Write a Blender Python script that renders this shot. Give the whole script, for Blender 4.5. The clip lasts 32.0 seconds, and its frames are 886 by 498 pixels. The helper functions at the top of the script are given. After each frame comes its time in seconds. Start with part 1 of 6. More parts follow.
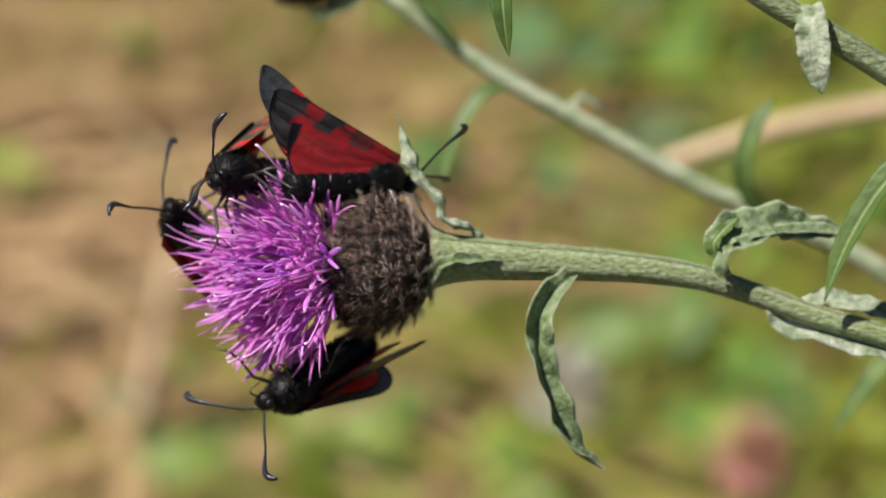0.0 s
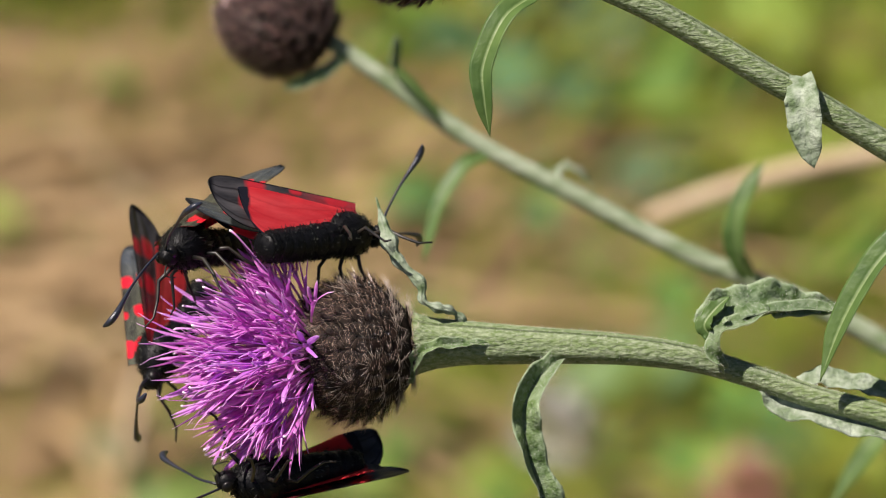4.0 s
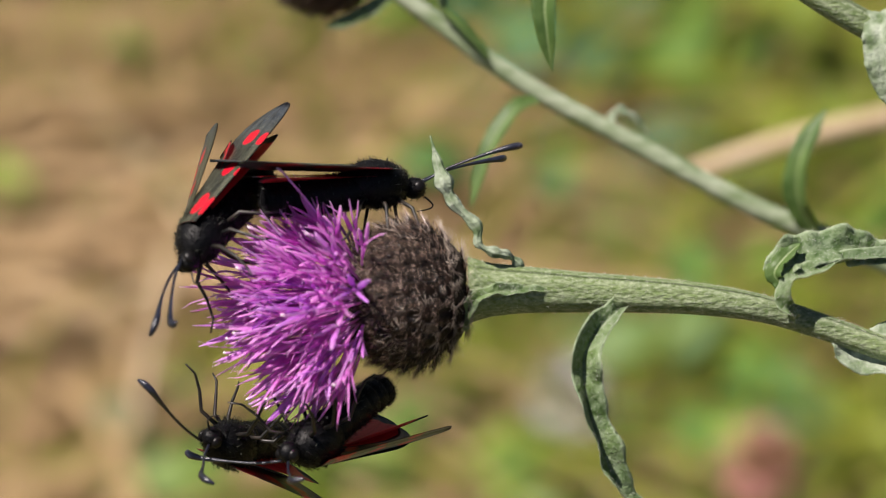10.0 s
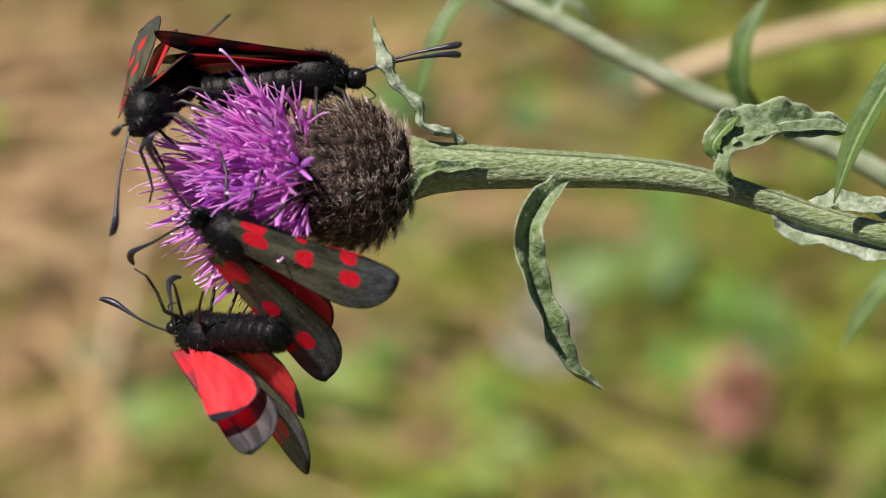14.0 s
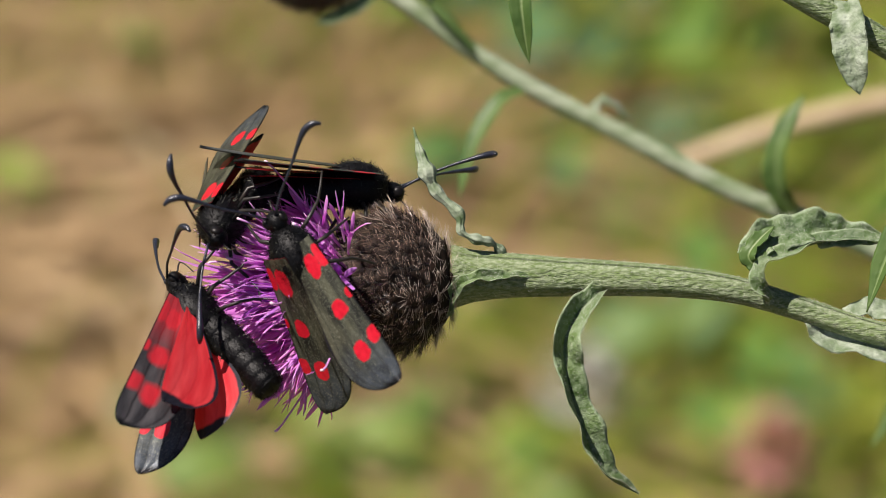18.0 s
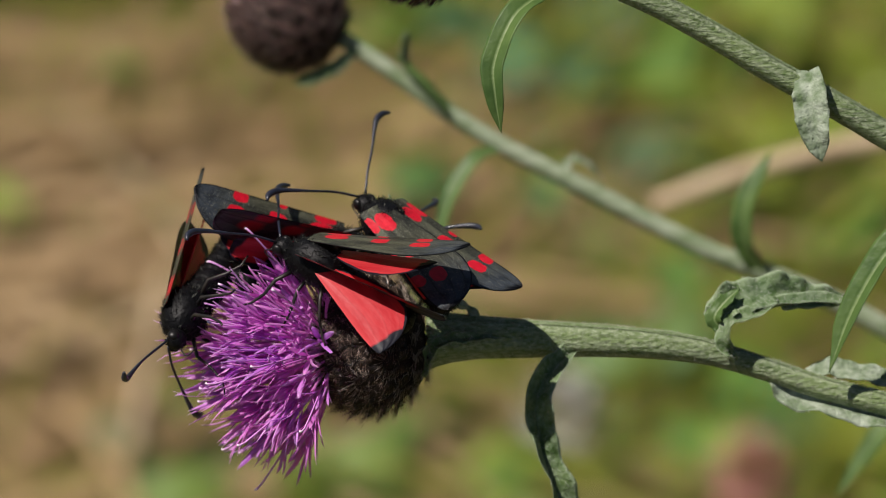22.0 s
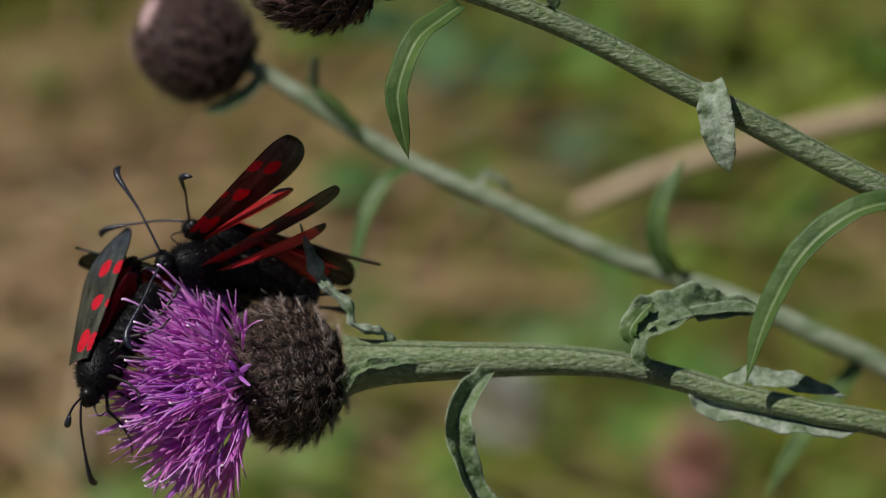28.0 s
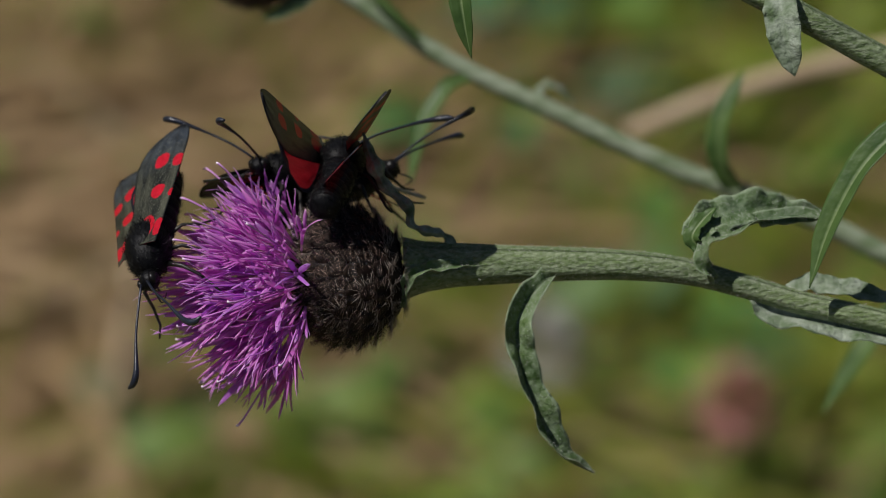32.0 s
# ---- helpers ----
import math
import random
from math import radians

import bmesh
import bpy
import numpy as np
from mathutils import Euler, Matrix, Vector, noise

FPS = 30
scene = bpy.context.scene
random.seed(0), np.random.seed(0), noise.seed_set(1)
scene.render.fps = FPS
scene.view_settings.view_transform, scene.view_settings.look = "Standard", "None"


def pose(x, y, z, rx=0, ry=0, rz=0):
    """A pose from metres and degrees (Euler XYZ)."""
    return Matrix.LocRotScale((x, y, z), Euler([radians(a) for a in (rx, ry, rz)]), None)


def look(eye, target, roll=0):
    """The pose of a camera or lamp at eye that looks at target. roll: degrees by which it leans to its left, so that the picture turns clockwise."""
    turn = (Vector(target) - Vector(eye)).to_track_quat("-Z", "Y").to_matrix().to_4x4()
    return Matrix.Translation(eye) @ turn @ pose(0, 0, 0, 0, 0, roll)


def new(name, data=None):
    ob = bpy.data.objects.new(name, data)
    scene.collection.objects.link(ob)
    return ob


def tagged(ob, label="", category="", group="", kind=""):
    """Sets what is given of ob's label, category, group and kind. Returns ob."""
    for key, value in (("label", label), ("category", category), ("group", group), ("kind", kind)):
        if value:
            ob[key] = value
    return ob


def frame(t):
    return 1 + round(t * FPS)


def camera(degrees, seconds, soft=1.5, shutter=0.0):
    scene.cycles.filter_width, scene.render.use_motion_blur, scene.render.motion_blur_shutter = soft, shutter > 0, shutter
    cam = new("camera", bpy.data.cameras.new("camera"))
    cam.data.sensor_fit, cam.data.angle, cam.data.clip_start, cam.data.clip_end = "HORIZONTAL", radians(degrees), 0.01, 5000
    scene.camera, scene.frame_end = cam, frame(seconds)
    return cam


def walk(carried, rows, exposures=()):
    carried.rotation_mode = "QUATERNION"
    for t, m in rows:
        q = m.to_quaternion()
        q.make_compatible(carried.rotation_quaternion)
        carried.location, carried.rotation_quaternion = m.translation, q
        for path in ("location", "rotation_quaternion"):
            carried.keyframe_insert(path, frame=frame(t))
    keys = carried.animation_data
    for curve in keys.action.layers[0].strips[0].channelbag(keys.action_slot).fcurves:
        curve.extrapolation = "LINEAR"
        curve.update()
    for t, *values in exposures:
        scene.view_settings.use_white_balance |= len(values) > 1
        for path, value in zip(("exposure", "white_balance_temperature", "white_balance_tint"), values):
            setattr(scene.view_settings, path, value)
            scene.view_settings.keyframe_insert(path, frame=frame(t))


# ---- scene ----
cam = camera(13.154, 32.0, soft=0.8)
cam.data.dof.use_dof = True
cam.data.dof.focus_distance = 0.377
cam.data.dof.aperture_fstop = 28.0
PATH = [
    (0.0, pose(0.00000, -0.30642, 1.22212, 50.000, -0.000, 0.000)),
    (0.5, pose(-0.00333, -0.30780, 1.22546, 50.138, 0.146, 0.207)),
    (1.0, pose(-0.00101, -0.30389, 1.22208, 50.131, 0.091, -0.020)),
    (1.5, pose(0.00007, -0.30108, 1.22166, 50.256, 0.009, -0.092)),
    (2.0, pose(-0.00135, -0.30198, 1.21899, 50.028, -0.290, 0.312)),
    (2.5, pose(-0.00185, -0.30171, 1.22001, 50.110, -0.202, 0.264)),
    (3.0, pose(0.00006, -0.29852, 1.21821, 50.172, 0.083, -0.230)),
    (3.5, pose(0.00073, -0.29495, 1.21864, 50.401, 0.521, -0.720)),
    (5.5, pose(-0.00153, -0.29098, 1.21446, 50.343, 0.803, -0.807)),
    (6.0, pose(-0.00397, -0.29029, 1.21316, 50.292, 0.910, -0.640)),
    (6.5, pose(-0.00413, -0.29023, 1.21264, 50.223, 0.960, -0.732)),
    (7.0, pose(-0.00377, -0.28717, 1.21016, 50.194, 0.812, -0.703)),
    (7.5, pose(-0.00414, -0.28664, 1.21004, 50.180, 0.690, -0.616)),
    (8.0, pose(-0.00412, -0.28448, 1.20711, 50.064, 0.886, -0.855)),
    (8.5, pose(-0.00273, -0.28444, 1.20838, 50.118, 1.017, -1.206)),
    (9.0, pose(-0.00331, -0.28240, 1.20585, 50.025, 0.911, -1.104)),
    (9.5, pose(-0.00388, -0.28107, 1.20481, 50.030, 0.375, -0.566)),
    (10.0, pose(-0.00447, -0.28037, 1.20400, 50.010, 0.267, -0.407)),
    (10.5, pose(-0.00320, -0.28194, 1.20188, 49.759, 0.423, -0.716)),
    (11.0, pose(-0.00262, -0.28106, 1.20290, 49.882, 0.543, -0.906)),
    (11.5, pose(-0.00415, -0.28315, 1.20536, 49.925, 0.819, -0.978)),
    (12.0, pose(-0.00282, -0.28617, 1.20605, 49.794, 0.720, -1.069)),
    (12.5, pose(-0.00201, -0.28377, 1.20452, 49.823, 0.716, -1.172)),
    (13.0, pose(-0.00291, -0.28462, 1.20030, 49.466, 0.462, -0.848)),
    (13.5, pose(-0.00103, -0.28832, 1.19970, 49.200, 0.517, -1.049)),
    (14.0, pose(-0.00097, -0.28858, 1.20143, 49.300, 0.805, -1.229)),
    (14.5, pose(-0.00001, -0.28926, 1.20245, 49.327, 0.617, -1.087)),
    (16.5, pose(-0.00072, -0.28588, 1.20434, 49.617, 0.993, -0.981)),
    (17.0, pose(-0.00215, -0.28629, 1.20749, 49.805, 1.147, -0.854)),
    (17.5, pose(-0.00153, -0.28824, 1.21092, 49.922, 0.969, -0.681)),
    (18.0, pose(-0.00116, -0.28959, 1.21134, 49.864, 1.056, -0.718)),
    (18.5, pose(-0.00129, -0.29397, 1.21462, 49.829, 1.224, -0.766)),
    (19.0, pose(-0.00168, -0.29738, 1.21782, 49.842, 1.470, -0.852)),
    (19.5, pose(0.00028, -0.29718, 1.21890, 49.901, 1.331, -1.025)),
    (20.0, pose(-0.00007, -0.29875, 1.22023, 49.876, 1.170, -0.916)),
    (20.5, pose(0.00148, -0.29897, 1.22014, 49.834, 1.168, -1.164)),
    (21.0, pose(0.00061, -0.29556, 1.21803, 49.856, 1.244, -1.210)),
    (21.5, pose(0.00037, -0.29345, 1.21746, 49.910, 1.334, -1.335)),
    (22.0, pose(-0.00033, -0.29527, 1.22232, 50.100, 1.010, -1.036)),
    (22.5, pose(0.00041, -0.28861, 1.21729, 50.126, 1.032, -1.217)),
    (23.0, pose(-0.00059, -0.28926, 1.21434, 49.861, 1.219, -1.347)),
    (23.5, pose(-0.00049, -0.29269, 1.21760, 49.847, 1.286, -1.483)),
    (24.0, pose(0.00159, -0.29496, 1.22110, 49.914, 1.313, -1.804)),
    (24.5, pose(0.00059, -0.30009, 1.22606, 49.911, 1.191, -1.643)),
    (26.5, pose(0.00376, -0.29475, 1.22617, 50.055, 1.926, -2.891)),
    (27.0, pose(0.00321, -0.29332, 1.22904, 50.269, 2.243, -3.150)),
    (27.5, pose(0.00243, -0.29165, 1.22954, 50.352, 2.370, -3.230)),
    (28.0, pose(0.00256, -0.29396, 1.22536, 49.916, 2.433, -3.399)),
    (28.5, pose(0.00120, -0.29310, 1.22081, 49.640, 2.131, -2.944)),
    (29.0, pose(-0.00142, -0.29343, 1.22044, 49.552, 2.140, -2.596)),
    (29.5, pose(-0.00049, -0.29447, 1.21985, 49.418, 2.012, -2.534)),
    (30.0, pose(-0.00053, -0.29202, 1.22015, 49.534, 2.017, -2.462)),
    (30.5, pose(0.00116, -0.29092, 1.21813, 49.427, 1.915, -2.511)),
    (31.0, pose(-0.00080, -0.29132, 1.21686, 49.272, 2.064, -2.361)),
    (31.5, pose(0.00017, -0.29297, 1.21865, 49.250, 2.223, -2.551)),
    (32.0, pose(0.00001, -0.29431, 1.21962, 49.193, 2.325, -2.561)),
]
EXPOSURES = [(0.0, 0.58, 6450, 17), (14.0, 0.55, 6450, 17), (18.0, 0.51, 6450, 16), (19.5, 0.39, 6450, 14), (21.0, 0.20, 6400, 14), (23.0, -0.02, 6300, 14), (26.5, -0.33, 6100, 13), (28.0, -0.43, 6050, 13), (30.0, -0.53, 6000, 13), (32.0, -0.56, 6000, 13)]
walk(cam, PATH, EXPOSURES)

# ---- world and sun ----
# u: to the right, v: up, w: towards the camera, in millimetres round the middle of the flower stem
MID = Vector((0, 0, 0.965))
TILT = radians(40)
RIGHT = Vector((1, 0, 0))
UP = Vector((0, math.sin(TILT), math.cos(TILT)))
NEAR = Vector((0, -math.cos(TILT), math.sin(TILT)))
BASIS = Matrix((RIGHT, UP, NEAR)).transposed()


def P(u, v, w=0.0):
    return MID + (RIGHT * u + UP * v + NEAR * w) * 0.001


def turn3(x, y, z):
    return Matrix((x, y, z)).transposed()


SUN = (RIGHT * -0.42 + UP * 0.70 + NEAR * 0.58).normalized()
sun = new("sun", bpy.data.lights.new("sun", "SUN"))
sun.data.energy, sun.data.angle, sun.data.color = 5.0, radians(0.55), (1.0, 0.93, 0.82)
sun.matrix_world = look(MID + SUN * 3, MID)
world = bpy.data.worlds.new("world")
scene.world = world
world.use_nodes = True
sky = world.node_tree.nodes.new("ShaderNodeTexSky")
sky.sky_type, sky.sun_disc = "NISHITA", False
sky.sun_elevation = math.asin(SUN.z)
sky.sun_rotation = math.atan2(SUN.x, SUN.y)
world.node_tree.links.new(sky.outputs[0], world.node_tree.nodes["Background"].inputs[0])
world.node_tree.nodes["Background"].inputs[1].default_value = 0.036

# ---- materials ----


class Mat:
    def __init__(self, name, rough=0.6, metal=0.0, spec=0.5):
        self.m = bpy.data.materials.new(name)
        self.m.use_nodes = True
        self.t = self.m.node_tree
        self.b = self.t.nodes["Principled BSDF"]
        self.b.inputs["Roughness"].default_value = rough
        self.b.inputs["Metallic"].default_value = metal
        self.b.inputs["Specular IOR Level"].default_value = spec

    def node(self, kind, **kw):
        n = self.t.nodes.new(kind)
        for k, v in kw.items():
            n.inputs[k].default_value = v
        return n

    def link(self, a, b):
        self.t.links.new(a, b)

    def coords(self):
        return self.node("ShaderNodeTexCoord").outputs["Object"]

    def noise(self, scale, detail=3.0, vec=None, stretch=None, rough=0.55):
        n = self.node("ShaderNodeTexNoise", Scale=scale, Detail=detail, Roughness=rough)
        vec = vec or self.coords()
        if stretch:
            mp = self.node("ShaderNodeMapping")
            mp.inputs["Scale"].default_value = stretch
            self.link(vec, mp.inputs["Vector"])
            vec = mp.outputs[0]
        self.link(vec, n.inputs["Vector"])
        return n.outputs["Fac"]

    def ramp(self, fac, *stops):
        r = self.node("ShaderNodeValToRGB")
        e = r.color_ramp.elements
        while len(e) < len(stops):
            e.new(0.5)
        for q, (pos, col) in zip(e, stops):
            q.position, q.color = pos, (*col, 1)
        self.link(fac, r.inputs["Fac"])
        return r.outputs["Color"]

    def mix(self, fac, a, b, blend="MIX"):
        n = self.node("ShaderNodeMix")
        n.data_type, n.blend_type = "RGBA", blend
        for sock, val in ((n.inputs[0], fac), (n.inputs[6], a), (n.inputs[7], b)):
            if isinstance(val, (int, float)):
                sock.default_value = val
            elif isinstance(val, tuple):
                sock.default_value = (*val, 1)
            else:
                self.link(val, sock)
        return n.outputs[2]

    def math(self, op, a, b=0.0, c=0.0):
        n = self.node("ShaderNodeMath")
        n.operation = op
        for i, val in enumerate((a, b, c)):
            if isinstance(val, (int, float)):
                n.inputs[i].default_value = val
            else:
                self.link(val, n.inputs[i])
        return n.outputs[0]

    def rand(self):
        return self.node("ShaderNodeObjectInfo").outputs["Random"]

    def island(self):
        return self.node("ShaderNodeNewGeometry").outputs["Random Per Island"]

    def uv(self):
        s = self.node("ShaderNodeSeparateXYZ")
        self.link(self.node("ShaderNodeTexCoord").outputs["UV"], s.inputs[0])
        return s.outputs[0], s.outputs[1]

    def color(self, c):
        if isinstance(c, tuple):
            self.b.inputs["Base Color"].default_value = (*c, 1)
        else:
            self.link(c, self.b.inputs["Base Color"])
        self.c = c
        return self

    def bump(self, fac, strength=0.3, dist=0.0001):
        n = self.node("ShaderNodeBump", Strength=strength, Distance=dist)
        self.link(fac, n.inputs["Height"])
        self.link(n.outputs[0], self.b.inputs["Normal"])
        return self

    def thin(self, share, color=None):
        """Lets light through a thin sheet."""
        tr = self.node("ShaderNodeBsdfTranslucent")
        c = color or self.c
        if isinstance(c, tuple):
            tr.inputs["Color"].default_value = (*c, 1)
        else:
            self.link(c, tr.inputs["Color"])
        mx = self.node("ShaderNodeMixShader", Fac=share)
        self.link(self.b.outputs[0], mx.inputs[1])
        self.link(tr.outputs[0], mx.inputs[2])
        self.link(mx.outputs[0], self.t.nodes["Material Output"].inputs["Surface"])
        return self


def make_materials():
    M = {}
    # purple florets, paler towards the base, each a little different
    m = Mat("floret", 0.30, spec=0.6)
    u, v = m.uv()
    base = m.ramp(u, (0.0, (0.95, 0.66, 0.92)), (0.35, (0.91, 0.40, 0.88)), (0.70, (0.86, 0.31, 0.88)), (0.93, (0.90, 0.48, 0.91)), (1.0, (0.94, 0.70, 0.94)))
    tint = m.ramp(m.rand(), (0.0, (0.86, 0.78, 1.0)), (0.5, (1.0, 1.0, 1.0)), (1.0, (1.0, 0.80, 0.92)))
    m.color(m.mix(1.0, base, tint, "MULTIPLY")).bump(m.noise(2500, 2), 0.25)
    m.b.inputs["Sheen Weight"].default_value = 0.25
    M["floret"] = m.thin(0.55).m
    m = Mat("style", 0.5)
    M["style"] = m.color(m.ramp(m.uv()[0], (0.3, (0.55, 0.18, 0.60)), (0.8, (0.78, 0.40, 0.80)), (0.97, (0.92, 0.78, 0.90)))).m
    m = Mat("floret_disc", 0.7)
    M["disc"] = m.color(m.ramp(m.noise(1500), (0.3, (0.30, 0.06, 0.30)), (0.7, (0.48, 0.18, 0.44)))).m
    # bracts
    m = Mat("bract", 0.7, spec=0.15)
    c = m.ramp(m.noise(1400, 4), (0.3, (0.006, 0.004, 0.003)), (0.62, (0.020, 0.012, 0.009)), (0.85, (0.07, 0.044, 0.03)))
    m.color(m.mix(m.math("MULTIPLY", m.rand(), 0.35), c, (0.03, 0.018, 0.012))).bump(m.noise(4000, 2), 0.4)
    M["bract"] = m.m
    m = Mat("bristle", 0.22, spec=0.9)
    u, v = m.uv()
    c = m.ramp(m.island(), (0.0, (0.11, 0.10, 0.095)), (0.5, (0.60, 0.56, 0.53)), (1.0, (1.35, 1.28, 1.2)))
    M["bristle"] = m.color(m.mix(1.0, c, m.ramp(u, (0.0, (0.007, 0.005, 0.004)), (0.30, (0.022, 0.014, 0.011)), (0.58, (0.27, 0.185, 0.145)), (1.0, (0.90, 0.74, 0.64))), "MULTIPLY")).m
    m = Mat("pale_bristle", 0.4, spec=0.5)
    M["pale_bristle"] = m.color(m.ramp(m.uv()[0], (0.0, (0.05, 0.036, 0.028)), (0.4, (0.27, 0.21, 0.17)), (1.0, (0.74, 0.65, 0.56)))).m
    m = Mat("bud_bract", 0.65, spec=0.2)
    u, v = m.uv()
    rim = m.ramp(m.math("ABSOLUTE", m.math("SUBTRACT", v, 0.5)), (0.22, (0, 0, 0)), (0.45, (1, 1, 1)))
    c = m.ramp(m.noise(900, 4), (0.3, (0.008, 0.004, 0.004)), (0.7, (0.03, 0.014, 0.012)))
    M["bud_bract"] = m.color(m.mix(rim, c, (0.14, 0.07, 0.065))).m
    m = Mat("bud_tip", 0.6)
    M["bud_tip"] = m.color(m.ramp(m.noise(1200), (0.3, (0.35, 0.20, 0.20)), (0.7, (0.62, 0.45, 0.42)))).m
    # stems and leaves
    m = Mat("stem", 0.65, spec=0.3)
    a = m.ramp(m.noise(160, 4, stretch=(0.3, 1.4, 1.4)), (0.3, (0.048, 0.090, 0.020)), (0.7, (0.15, 0.22, 0.062)))
    w = m.ramp(m.noise(2600, 7, stretch=(0.6, 1.2, 1.2), rough=0.68), (0.36, (0, 0, 0)), (0.76, (1, 1, 1)))
    u, v = m.uv()
    rib = m.math("PINGPONG", m.math("ADD", m.math("MULTIPLY", v, 14.0), m.math("MULTIPLY", m.noise(420, 4), 1.2)), 1.0)
    w = m.math("MULTIPLY", w, m.ramp(rib, (0.1, (0.62, 0.62, 0.62)), (0.8, (1, 1, 1))))
    m.color(m.mix(m.math("MULTIPLY", w, 0.75), a, (0.55, 0.60, 0.44))).bump(m.math("ADD", m.math("MULTIPLY", m.noise(2300, 6, stretch=(0.45, 1.2, 1.2)), 1.9), m.math("MULTIPLY", rib, 0.25)), 0.9, 0.0003)
    M["stem"] = m.m
    m = Mat("pale_stem", 0.75, spec=0.2)
    m.color(m.ramp(m.noise(500, 5, stretch=(0.4, 1.4, 1.4)), (0.35, (0.15, 0.205, 0.10)), (0.65, (0.33, 0.375, 0.265)))).bump(m.noise(900, 4), 0.6, 0.0003)
    M["pale_stem"] = m.m
    m = Mat("leaf", 0.62, spec=0.3)
    a = m.ramp(m.noise(220, 4), (0.3, (0.045, 0.095, 0.026)), (0.7, (0.125, 0.20, 0.058)))
    u, v = m.uv()
    rim = m.ramp(m.math("ABSOLUTE", m.math("SUBTRACT", v, 0.5)), (0.40, (0, 0, 0)), (0.49, (0.8, 0.8, 0.8)))
    w = m.mix(1.0, m.ramp(m.noise(1300, 7, rough=0.65), (0.38, (0, 0, 0)), (0.72, (1, 1, 1))), rim, "ADD")
    m.color(m.mix(m.math("MULTIPLY", w, 0.55), a, (0.44, 0.53, 0.36))).bump(m.noise(520, 6), 1.0, 0.0009)
    M["leaf"] = m.thin(0.18, (0.20, 0.32, 0.06)).m
    m = Mat("fresh_leaf", 0.5, spec=0.4)
    u, v = m.uv()
    rib = m.ramp(m.math("ABSOLUTE", m.math("SUBTRACT", v, 0.5)), (0.0, (0.30, 0.36, 0.17)), (0.08, (0, 0, 0)))
    a = m.ramp(m.noise(260, 4), (0.3, (0.050, 0.105, 0.022)), (0.7, (0.115, 0.19, 0.048)))
    m.color(m.mix(0.5, a, m.mix(1.0, a, rib, "SCREEN"))).bump(m.noise(1100, 3), 0.5, 0.0002)
    M["fresh_leaf"] = m.thin(0.22, (0.16, 0.30, 0.04)).m
    m = Mat("wool", 0.8, spec=0.1)
    m.color(m.ramp(m.noise(700, 5), (0.33, (0.13, 0.19, 0.09)), (0.68, (0.44, 0.50, 0.39)))).bump(m.noise(900, 5), 1.0, 0.0006)
    M["wool"] = m.thin(0.15).m
    m = Mat("down", 0.7)
    M["down"] = m.color((0.62, 0.62, 0.55)).m
    # moths
    m = Mat("moth_body", 0.45, spec=0.2)
    c = m.ramp(m.noise(1800, 3), (0.35, (0.0015, 0.0015, 0.002)), (0.75, (0.005, 0.005, 0.006)))
    m.color(c).bump(m.noise(5000, 3), 0.6, 0.0001)
    M["body"] = m.m
    m = Mat("moth_fur", 0.45, spec=0.15)
    # the last tenth of the hairs turns pale: glints put into the colour
    M["fur"] = m.color(m.ramp(m.island(), (0.0, (0.0015, 0.0015, 0.002)), (0.90, (0.004, 0.004, 0.0045)), (1.0, (0.16, 0.17, 0.14)))).m
    m = Mat("moth_eye", 0.4, spec=0.3)
    M["eye"] = m.color((0.006, 0.005, 0.005)).m
    m = Mat("antenna", 0.32, spec=0.7)
    M["antenna"] = m.color(m.ramp(m.noise(1500), (0.3, (0.006, 0.007, 0.012)), (0.7, (0.018, 0.022, 0.040)))).bump(m.noise(7000, 2), 0.5).m
    m = Mat("moth_leg", 0.45, spec=0.5)
    M["leg"] = m.color(m.ramp(m.noise(900), (0.4, (0.006, 0.006, 0.006)), (0.85, (0.05, 0.04, 0.03)))).m
    for side in (1, -1):
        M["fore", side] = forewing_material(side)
        M["under", side] = underwing_material(side)
    M["hind"] = hindwing_material()
    return M


SPOTS = [(-2.2, 0.60, 1.30, 0.52), (-2.6, -0.70, 1.35, 0.75), (-7.0, 1.10, 0.58, 0.48), (-7.6, -0.65, 1.0, 0.85), (-11.7, 0.90, 0.85, 0.70), (-12.3, -1.10, 1.05, 0.78)]


def wing_map(m):
    """Vein ridges fanning from the hinge, and the margin of the wing."""
    u, v = m.uv()
    fan = m.math("PINGPONG", m.math("ADD", m.math("MULTIPLY", v, 7.0), m.math("MULTIPLY", m.noise(150, 2), 1.6)), 1.0)
    vein = m.ramp(fan, (0.0, (0, 0, 0)), (0.22, (1, 1, 1)))
    rim = m.math("MAXIMUM", m.math("MULTIPLY", m.math("ABSOLUTE", m.math("SUBTRACT", v, 0.5)), 2.0), m.math("POWER", u, 1.6))
    return u, v, fan, vein, m.ramp(rim, (0.93, (0, 0, 0)), (0.97, (1, 1, 1)))


def spot_mask(m, side, grow, wob, soft):
    sep = m.node("ShaderNodeSeparateXYZ")
    m.link(m.coords(), sep.inputs[0])
    mask = None
    for x, y, rx, ry in SPOTS:
        dx = m.math("ABSOLUTE", m.math("DIVIDE", m.math("SUBTRACT", sep.outputs[0], x * 0.001), rx * 0.001 * grow))
        dy = m.math("ABSOLUTE", m.math("DIVIDE", m.math("SUBTRACT", sep.outputs[1], side * y * 0.001), ry * 0.001 * grow))
        d = m.math("POWER", m.math("ADD", m.math("POWER", dx, 2.5), m.math("POWER", dy, 2.5)), 0.4)
        mask = d if mask is None else m.math("MINIMUM", mask, d)
    d = m.math("DIVIDE", m.math("SUBTRACT", 1.0 + soft * 0.5, m.math("ADD", mask, wob)), soft)
    return m.math("MINIMUM", 1.0, m.math("MAXIMUM", 0.0, d)), sep


